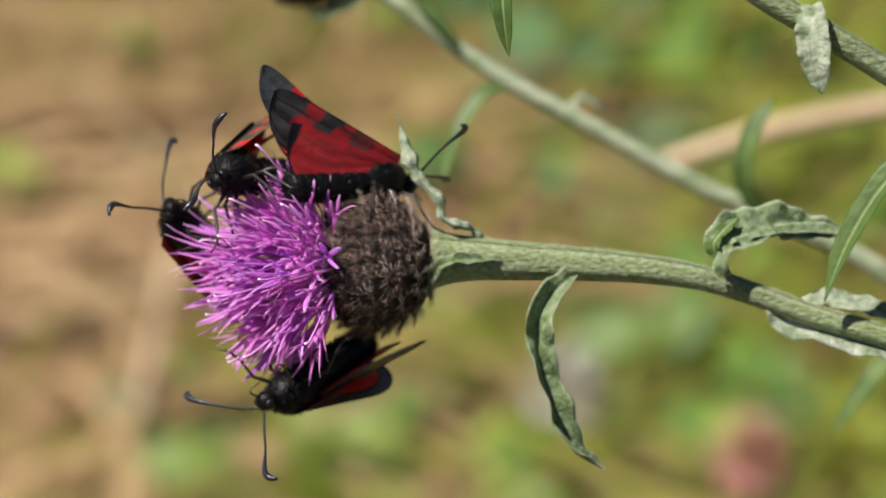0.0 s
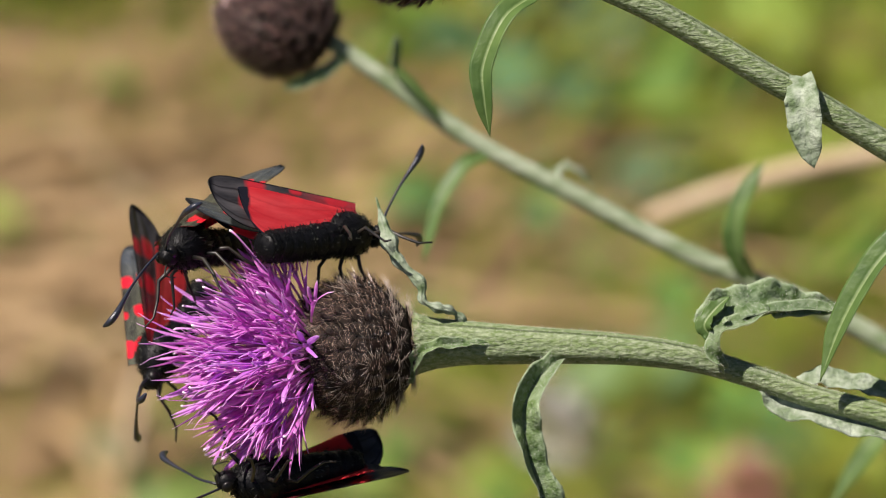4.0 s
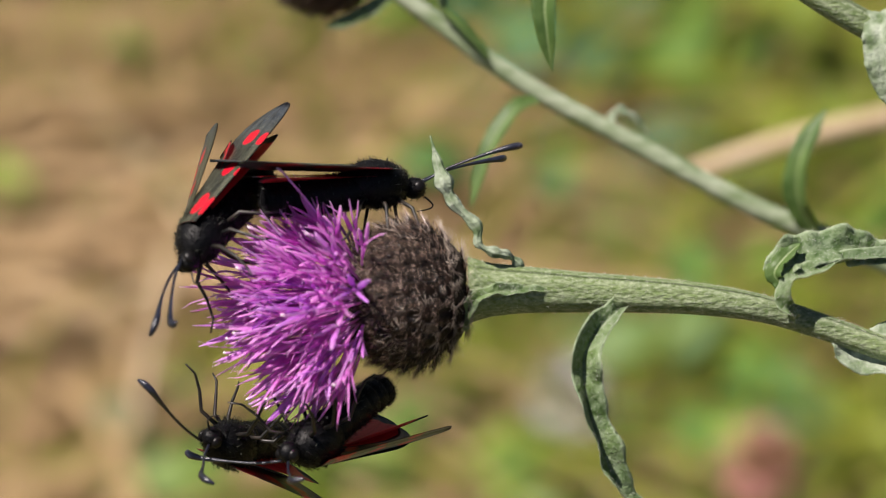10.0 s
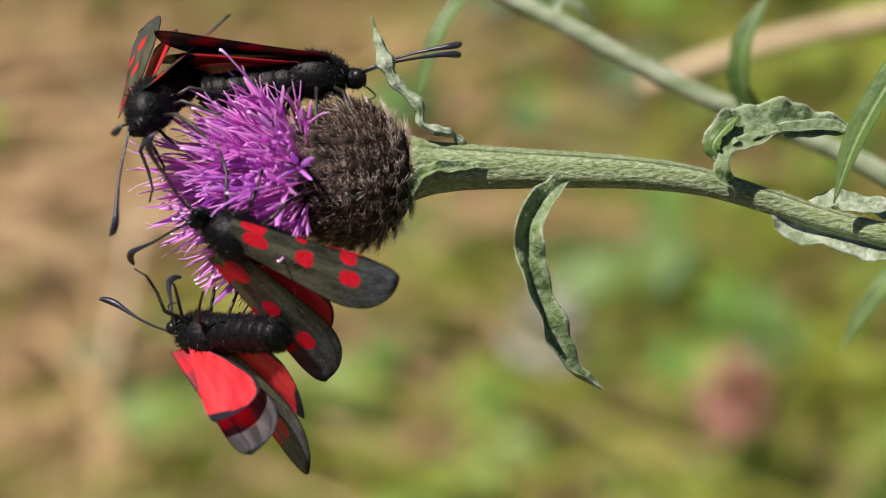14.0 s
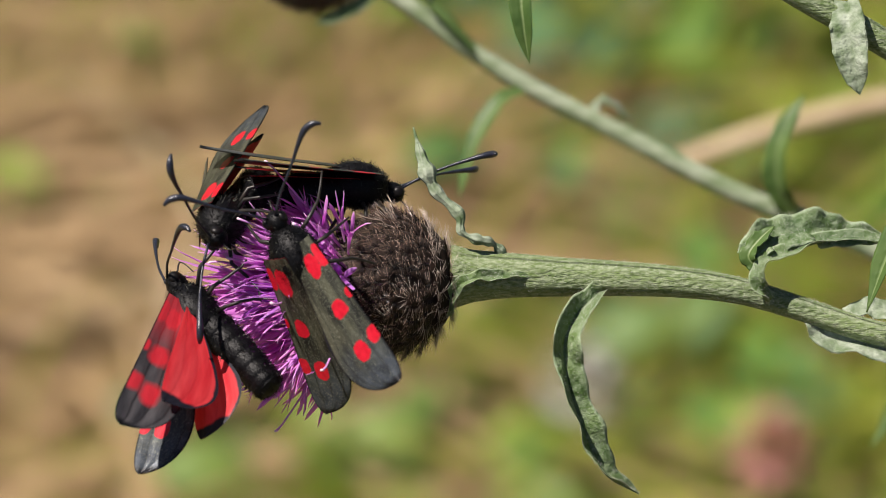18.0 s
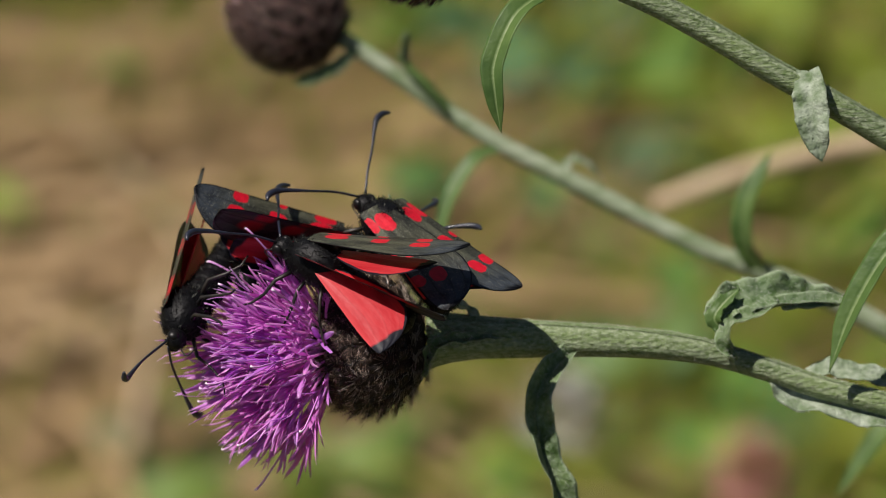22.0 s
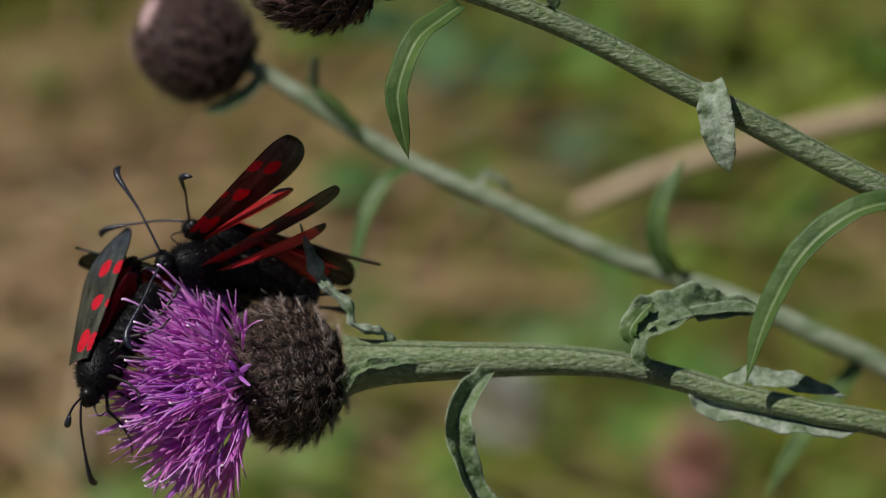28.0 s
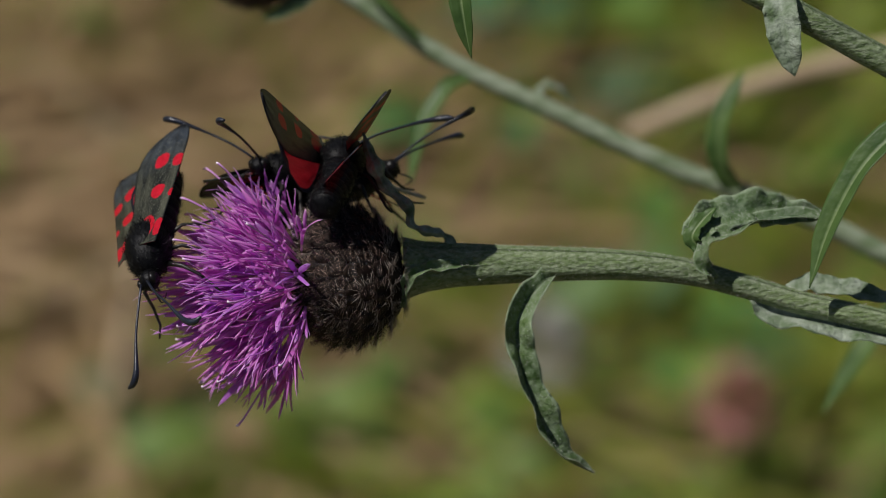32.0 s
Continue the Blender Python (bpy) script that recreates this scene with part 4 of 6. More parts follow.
def make_moth(label):
    root = empty("burnet_moth", Matrix.Translation(MID), label, "moth", "burnet moths on the flower")
    thorax = part("thorax", BODY["thorax"], root, label="black furry thorax")
    part("fur", BODY["thorax_fur"], thorax)
    ab = part("abdomen", BODY["abdomen"], root, label="black banded abdomen")
    part("fur", BODY["abdomen_fur"], ab)
    head = part("head", BODY["head"], root)
    part("fur", BODY["head_fur"], head)
    part("proboscis", BODY["proboscis"], head)
    wings = {}
    for side in (1, -1):
        part("eye", BODY["eye"], head, Matrix.Translation(Vector((4.1, 0.85 * side, 0.05)) * 0.001))
        wings["antenna", side] = part("antenna", BODY["antenna", side], root, antenna_pose(side, 30, 15), "dark clubbed antenna")
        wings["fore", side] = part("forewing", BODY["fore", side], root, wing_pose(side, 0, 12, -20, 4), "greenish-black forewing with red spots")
        part("underside", BODY["under", side], wings["fore", side], label="smoky underside with blurred red spots")
        wings["hind", side] = part("hindwing", BODY["hind", side], root, wing_pose(side, 1, 14, -20, 2), "red hindwing with a black margin")
        for pair in range(3):
            part("leg", BODY["leg", pair, side], root)
    return root, wings


def perch(head, tail, back):
    """The pose of a moth whose head and tail end are at these places (u, v, w), its back turned to the direction back."""
    h, q = Vector(head), Vector(tail)
    x = (h - q).normalized()
    z = Vector(back)
    z = (z - x * z.dot(x)).normalized()
    m = (BASIS @ turn3(x, z.cross(x), z)).to_4x4()
    m.translation = P(*(h - x * 4.9))
    return m

# t, head, tail end, direction of the back; wings: t, forewing sweep, lift, tip raise, the same of the hindwing, antenna out, up
PERCH_A = [
    (0, (-3.0, 6.8, -3.1), (-16.0, 8.8, 6.4), (0.05, 0.99, -0.14)),
    (1, (-4.2, 7.3, -3.0), (-16.8, 10.4, 6.8), (0.09, 0.98, -0.19)),
    (2, (-4.3, 8.7, -2.5), (-17.4, 11.5, 6.6), (-0.07, 0.92, -0.38)),
    (3, (-4.1, 10.0, -2.9), (-16.9, 10.9, 7.0), (-0.31, 0.83, -0.47)),
    (6, (-4.6, 8.9, -2.9), (-17.7, 10.1, 6.6), (-0.43, 0.62, -0.66)),
    (7, (-4.6, 8.2, -2.8), (-17.8, 10.4, 6.4), (-0.30, 0.74, -0.61)),
    (8, (-4.7, 8.4, -2.7), (-18.0, 11.1, 6.1), (-0.25, 0.75, -0.61)),
    (9, (-5.4, 8.8, -2.1), (-20.5, 10.5, 3.3), (0.11, 0.99, -0.00)),
    (9.5, (-5.1, 8.8, -2.2), (-20.6, 9.8, 2.4), (0.07, 1.00, 0.03)),
    (10, (-5.3, 8.9, -2.3), (-20.6, 10.0, 2.7), (0.09, 0.99, 0.06)),
    (10.5, (-5.3, 8.7, -2.3), (-20.5, 9.9, 3.0), (0.09, 1.00, 0.03)),
    (11, (-5.4, 8.9, -2.3), (-20.8, 9.5, 2.8), (0.07, 0.99, 0.08)),
    (11.5, (-5.4, 8.3, -2.3), (-20.7, 9.9, 2.6), (0.10, 0.99, 0.01)),
    (12, (-5.3, 8.1, -2.4), (-20.4, 10.1, 3.2), (0.14, 0.99, 0.01)),
    (13, (-4.7, 7.8, -1.7), (-20.3, 10.3, 1.9), (0.17, 0.99, 0.03)),
    (14, (-5.4, 7.9, -0.1), (-21.6, 9.2, -0.2), (0.08, 0.99, -0.10)),
    (17, (-6.2, 7.4, -2.8), (-20.5, 9.7, 4.5), (0.17, 0.99, 0.01)),
    (18, (-5.9, 7.4, -2.4), (-20.8, 10.1, 3.5), (0.22, 0.97, 0.09)),
    (19, (-5.0, 7.1, -1.7), (-20.3, 10.2, 2.7), (0.23, 0.96, 0.14)),
    (20, (-6.1, 7.8, -2.2), (-21.3, 9.8, 3.1), (0.14, 0.99, 0.04)),
    (20.5, (-6.3, 7.9, -2.1), (-21.5, 10.0, 2.9), (0.17, 0.98, 0.08)),
    (21, (-6.0, 8.0, -2.0), (-21.3, 10.1, 2.8), (0.17, 0.98, 0.13)),
    (21.5, (-6.3, 8.3, -3.9), (-20.1, 9.8, 4.4), (0.28, 0.91, 0.31)),
    (22, (-5.4, 8.5, -4.0), (-20.2, 7.4, 2.4), (0.05, 0.96, 0.28)),
    (22.5, (-5.7, 8.1, -5.2), (-20.2, 8.1, 1.9), (0.08, 0.98, 0.16)),
    (23, (-6.8, 6.7, -6.3), (-21.0, 8.5, 1.2), (0.13, 0.99, 0.02)),
    (24, (-9.6, 6.3, -9.0), (-25.8, 7.6, -9.0), (0.08, 0.99, -0.11)),
    (27, (-7.9, 5.5, -9.0), (-23.7, 8.9, -9.0), (0.21, 0.95, -0.22)),
    (28, (-9.1, 4.7, -9.0), (-24.8, 8.5, -9.0), (0.23, 0.95, -0.22)),
    (29, (-9.3, 4.5, -9.0), (-25.3, 7.1, -9.0), (0.16, 0.96, -0.22)),
    (30, (-9.1, 5.1, -9.0), (-25.1, 7.6, -9.0), (0.15, 0.96, -0.22)),
    (31, (-10.5, 4.7, -9.0), (-26.5, 7.3, -9.0), (0.15, 0.96, -0.22)),
    (31.5, (-1.9, 5.8, -9.9), (-17.8, 6.5, -7.0), (0.00, 0.98, -0.21)),
    (32, (-1.2, 9.4, -9.8), (-17.0, 6.5, -7.4), (-0.21, 0.96, -0.20)),
]
WINGS_A_LEFT = [
    (0, 8, 74, 20, 12, 72, 15, 19, 11),
    (1, 8, 74, 22, 12, 72, 17, 11, 13),
    (2, 8, 74, 24, 12, 72, 19, 20, 10),
    (3, 6, 70, 12, 10, 68, 8, 12, 18),
    (6, 5, 66, 8, 9, 64, 4, 6, 20),
    (7, 5, 62, 7, 8, 60, 3, 6, 19),
    (8, 5, 58, 6, 8, 56, 2, 5, 18),
    (9, 4, -4, -3, 5, -4, -6, 5, 18),
    (9.5, 4, -4, -3, 5, -4, -6, 5, 18),
    (10, 4, -4, -3, 5, -4, -6, 5, 18),
    (10.5, 4, -4, -3, 5, -4, -6, 6, 18),
    (11, 4, -4, -3, 5, -4, -6, 6, 18),
    (11.5, 4, -4, -3, 5, -4, -6, 6, 18),
    (12, 4, -4, -3, 5, -4, -6, 6, 18),
    (13, 4, -4, -3, 5, -4, -6, -5, 31),
    (14, 4, -4, -3, 5, -4, -6, 7, 18),
    (17, 4, -4, -3, 5, -4, -6, 8, 18),
    (18, 4, -4, -3, 5, -4, -6, 9, 18),
    (19, 4, -4, -3, 5, -4, -6, 2, 29),
    (20, 4, -4, -3, 5, -4, -6, 10, 18),
    (20.5, 4, -4, -3, 5, -4, -6, 10, 18),
    (21, 4, -4, -3, 5, -4, -6, -4, 21),
    (21.5, 4, -4, -3, 5, -4, -6, 14, 16),
    (22, 6, 50, 12, 8, 48, 8, 18, 15),
    (22.5, 6, 34, 10, 6, 33, 6, 18, 15),
    (23, 5, 19, 8, 5, 18, 4, 18, 15),
    (24, 4, -12, 4, 2, -12, 1, 18, 15),
    (27, 4, -12, 4, 2, -12, 1, 18, 15),
    (28, 4, -12, 4, 2, -12, 1, 18, 15),
    (29, 4, -12, 4, 2, -12, 1, 18, 15),
    (30, 4, -12, 4, 2, -12, 1, 18, 15),
    (31, 4, -12, 4, 2, -12, 1, 18, 15),
    (31.5, 4, -12, 4, 2, -12, 1, 18, 15),
    (32, 4, -12, 4, 2, -12, 1, 18, 15),
]
WINGS_A_RIGHT = [
    (0, 6, 75, 9, 10, 72, 2, 80, 29),
    (1, 3, 70, 15, 14, 65, 7, 24, 22),
    (2, 2, 64, 8, 13, 57, -4, 30, 17),
    (3, 2, 77, 6, 8, 75, 2, 37, 52),
    (6, 2, 66, 3, 13, 61, -4, 5, 12),
    (7, 2, 72, 1, 9, 69, -5, 5, 10),
    (8, 2, 70, -1, 8, 68, -6, 11, 14),
    (9, 17, 8, -4, 18, 8, -7, 6, 28),
    (9.5, 16, 9, -4, 17, 9, -7, 10, 27),
    (10, 15, 9, -4, 16, 9, -7, 17, 28),
    (10.5, 14, 9, -5, 15, 9, -8, 6, 28),
    (11, 16, 9, -3, 17, 9, -6, 16, 29),
    (11.5, 15, 8, -6, 16, 8, -9, 23, 29),
    (12, 15, 8, -6, 16, 8, -9, 17, 30),
    (13, 3, 10, -2, 4, 10, -5, 7, 18),
    (14, 4, 10, 2, 5, 10, -1, 7, 18),
    (17, 11, 9, -5, 12, 9, -8, 2, 31),
    (18, 18, 8, -5, 19, 8, -8, 23, 34),
    (19, 32, 8, -3, 33, 8, -6, 9, 18),
    (20, 20, 8, -6, 21, 8, -9, 22, 30),
    (20.5, 19, 8, -6, 20, 8, -9, 16, 34),
    (21, 20, 8, -4, 21, 8, -7, 10, 18),
    (21.5, 2, 10, -1, 3, 10, -4, 14, 16),
    (22, 9, 44, 9, 8, 42, 5, 18, 15),
    (22.5, 10, 29, 7, 6, 27, 3, 18, 15),
    (23, 11, 15, 7, 5, 14, 3, 18, 15),
    (24, 4, -12, 4, 2, -12, 1, 18, 15),
    (27, 4, -12, 4, 2, -12, 1, 18, 15),
    (28, 4, -12, 4, 2, -12, 1, 18, 15),
    (29, 4, -12, 4, 2, -12, 1, 18, 15),
    (30, 4, -12, 4, 2, -12, 1, 18, 15),
    (31, 4, -12, 4, 2, -12, 1, 18, 15),
    (31.5, 6, -12, 3, 2, -12, 0, 18, 15),
    (32, 6, -12, 3, 2, -12, 0, 18, 15),
]
PERCH_B = [
    (0, (-23.2, 7.0, 9.2), (-17.5, 9.7, -5.7), (-0.61, 0.79, -0.09)),
    (1, (-24.6, 8.8, 9.0), (-17.9, 11.5, -5.5), (-0.28, 0.96, 0.05)),
    (2, (-24.6, 7.3, 8.6), (-18.7, 12.9, -5.4), (-0.57, 0.82, 0.09)),
    (3, (-24.9, 9.7, 8.9), (-17.9, 11.8, -5.6), (-0.28, 0.96, -0.00)),
    (6, (-27.4, 3.5, 8.7), (-21.9, 11.4, -4.3), (-0.80, 0.60, 0.03)),
    (7, (-27.3, 3.4, 8.5), (-20.9, 12.0, -3.7), (-0.81, 0.59, -0.02)),
    (8, (-26.1, 2.3, 8.2), (-21.7, 12.6, -3.5), (-0.90, 0.43, 0.04)),
    (9, (-26.7, 1.1, 8.5), (-23.0, 10.8, -3.9), (-0.96, 0.27, -0.08)),
    (9.5, (-27.2, 1.3, 8.7), (-22.9, 11.0, -3.6), (-0.93, 0.37, -0.03)),
    (10, (-27.9, 1.4, 8.4), (-22.7, 11.6, -3.0), (-0.85, 0.52, 0.09)),
    (10.5, (-28.0, 1.7, 8.3), (-22.8, 11.0, -3.9), (-0.81, 0.57, 0.09)),
    (11, (-26.0, -0.3, 8.0), (-23.3, 10.6, -3.7), (-0.97, 0.25, 0.02)),
    (11.5, (-26.4, 0.5, 8.5), (-23.1, 10.5, -3.8), (-0.96, 0.29, -0.02)),
    (12, (-26.9, 1.5, 8.6), (-23.3, 11.6, -3.6), (-0.91, 0.41, 0.07)),
    (13, (-26.4, 2.2, 8.9), (-22.8, 11.2, -4.1), (-0.80, 0.58, 0.18)),
    (13.5, (-27.3, 2.6, 9.0), (-25.2, 11.7, -4.2), (-0.81, 0.54, 0.24)),
    (14, (-27.1, 3.1, 9.1), (-23.5, 11.3, -4.4), (-0.75, 0.64, 0.19)),
    (17, (-24.0, 1.9, 9.7), (-23.3, 10.1, -4.2), (-0.99, 0.13, 0.02)),
    (18, (-24.0, 2.9, 10.3), (-22.6, 9.7, -4.3), (-0.98, 0.22, 0.01)),
    (19, (-27.7, 2.0, 8.1), (-21.2, 11.4, -3.4), (-0.88, 0.46, -0.13)),
    (20, (-27.1, -0.3, 7.6), (-21.0, 10.5, -2.9), (-0.90, 0.43, -0.07)),
    (20.5, (-26.3, -0.4, 7.6), (-21.9, 11.3, -2.7), (-0.96, 0.20, -0.18)),
    (21, (-26.5, -0.4, 7.7), (-21.9, 11.1, -2.7), (-0.95, 0.32, -0.07)),
    (21.5, (-26.6, -0.6, 7.7), (-22.2, 10.9, -2.8), (-0.96, 0.27, -0.11)),
    (22, (-26.6, -1.0, 7.9), (-22.9, 9.6, -3.7), (-0.97, 0.17, -0.15)),
    (22.5, (-25.7, -1.1, 7.7), (-22.5, 10.4, -3.2), (-0.98, 0.15, -0.13)),
    (23, (-26.2, -1.1, 8.0), (-23.2, 10.4, -3.1), (-0.98, 0.15, -0.10)),
    (24, (-27.5, -0.8, 8.0), (-22.9, 9.5, -3.6), (-0.93, 0.36, -0.05)),
    (27, (-27.0, -1.8, 8.2), (-22.2, 8.7, -3.2), (-0.89, 0.45, 0.04)),
    (28, (-27.2, -2.7, 7.9), (-22.2, 8.9, -2.2), (-0.93, 0.35, -0.07)),
    (29, (-26.2, -3.3, 7.6), (-24.3, 9.0, -2.8), (-0.97, 0.24, 0.10)),
    (30, (-26.2, -3.0, 6.2), (-28.4, 11.2, -1.2), (-0.76, 0.21, 0.61)),
    (31, (-26.4, -2.8, 6.5), (-27.8, 11.2, -1.5), (-0.78, 0.25, 0.57)),
    (31.5, (-26.4, -1.6, 7.9), (-27.5, 10.8, -2.4), (-0.74, 0.39, 0.55)),
    (32, (-26.6, -1.3, 7.8), (-26.4, 11.2, -2.4), (-0.71, 0.45, 0.54)),
]
WINGS_B_LEFT = [
    (0, 5, -14, 8, 6, -14, 5, 35, 19),
    (1, 10, -25, 7, 11, -25, 4, 64, 26),
    (2, 7, -23, 5, 8, -23, 2, -3, -1),
    (3, 5, -15, 10, 6, -15, 7, 48, 25),
    (6, 17, -20, 0, 18, -20, -3, 25, -10),
    (7, 13, -19, -2, 14, -19, -5, -11, -7),
    (8, 16, -36, -1, 17, -36, -4, 25, -7),
    (9, 20, -39, 2, 21, -39, -1, 25, -5),
    (9.5, 17, -36, 2, 18, -36, -1, 2, -11),
    (10, 13, -27, -2, 14, -27, -5, 1, -11),
    (10.5, 10, -34, 2, 11, -34, -1, 25, -5),
    (11, 18, -39, 5, 19, -39, 2, 25, -5),
    (11.5, 19, -44, 6, 20, -44, 3, -5, -6),
    (12, 16, -37, -1, 17, -37, -4, 14, 7),
    (13, 11, -5, 2, 12, -5, -1, 13, 0),
    (13.5, 6, -4, 6, 6, -4, 4, 25, -5),
    (14, 5, -5, -12, 6, -5, -15, 12, 14),
    (17, 17, -43, -1, 18, -43, -4, 57, 28),
    (18, 17, -42, 1, 18, -42, -2, 56, 31),
    (19, 10, 4, -1, 11, 4, -4, 28, 32),
    (20, 2, 9, 9, 3, 9, 6, 18, 22),
    (20.5, 5, -12, 2, 6, -12, -1, 24, 19),
    (21, 5, -17, 5, 6, -17, 2, 23, 23),
    (21.5, 8, -32, 5, 9, -32, 2, 22, 22),
    (22, 12, -17, 4, 13, -17, 1, 8, 12),
    (22.5, 6, -21, 2, 7, -21, -1, 10, 15),
    (23, 8, -23, 2, 9, -23, -1, 11, 20),
    (24, 13, 10, 12, 14, 10, 9, 30, 22),
    (27, 6, -35, 4, 7, -35, 1, 18, -8),
    (28, 1, -40, 3, 2, -40, 0, 27, -2),
    (29, 5, -20, 5, 6, -20, 2, 25, -5),
    (30, 1, -19, -11, 2, -19, -14, -3, 28),
    (31, 2, -20, -6, 3, -20, -9, -13, 2),
    (31.5, 5, -6, -14, 6, -6, -17, 25, -5),
    (32, 2, -16, -12, 3, -16, -15, 25, -5),
]
WINGS_B_RIGHT = [
    (0, 8, -25, 8, 9, -25, 5, -17, -11),
    (1, 8, -23, 8, 9, -23, 5, 15, -8),
    (2, 8, -21, 7, 9, -21, 4, 35, 3),
    (3, 8, -18, 7, 8, -18, 4, 13, -29),
    (6, 7, -12, 6, 8, -12, 3, 4, -4),
    (7, 6, -9, 7, 7, -9, 4, 25, -8),
    (8, 6, -7, 7, 7, -7, 4, -10, -11),
    (9, 5, -4, 8, 6, -4, 5, -13, -9),
    (9.5, 5, -4, 8, 6, -4, 5, -2, -17),
    (10, 5, -4, 8, 6, -4, 5, -21, -3),
    (10.5, 5, -4, 8, 6, -4, 5, -8, -1),
    (11, 5, -4, 7, 6, -4, 4, -5, -10),
    (11.5, 5, -4, 7, 6, -4, 4, -5, -23),
    (12, 5, -4, 7, 6, -4, 4, 2, 4),
    (13, 5, -4, 7, 6, -4, 4, 13, -14),
    (13.5, 6, -4, 6, 6, -4, 4, 18, -17),
    (14, 6, -4, 6, 7, -4, 3, 25, -25),
    (17, 6, -4, 5, 7, -4, 2, 25, -5),
    (18, 6, -4, 5, 7, -4, 2, 25, -5),
    (19, 2, -5, -1, 3, -5, -4, 25, 0),
    (20, 1, -10, 6, 2, -10, 3, 25, -5),
    (20.5, 1, -12, 4, 2, -12, 1, 73, 0),
    (21, 2, -13, 2, 3, -13, -1, 74, -9),
    (21.5, 2, -14, 1, 3, -14, -2, 76, 2),
    (22, 6, -14, 5, 7, -14, 2, 81, -14),
    (22.5, 1, -14, 3, 2, -14, 0, 74, -4),
    (23, 2, -16, 2, 3, -16, -1, 76, 1),
    (24, 2, -7, 6, 3, -7, 3, 76, 7),
    (27, 6, -20, 5, 7, -20, 2, 96, -3),
    (28, 1, -14, -5, 2, -14, -8, 62, -15),
    (29, 2, -7, 10, 3, -7, 7, 51, -16),
    (30, 13, -7, -16, 14, -7, -19, 27, -32),
    (31, 18, -8, -9, 19, -8, -12, 26, -3),
    (31.5, 12, -4, -15, 13, -4, -18, 8, -7),
    (32, 17, 1, -15, 18, 1, -18, 11, -11),
]
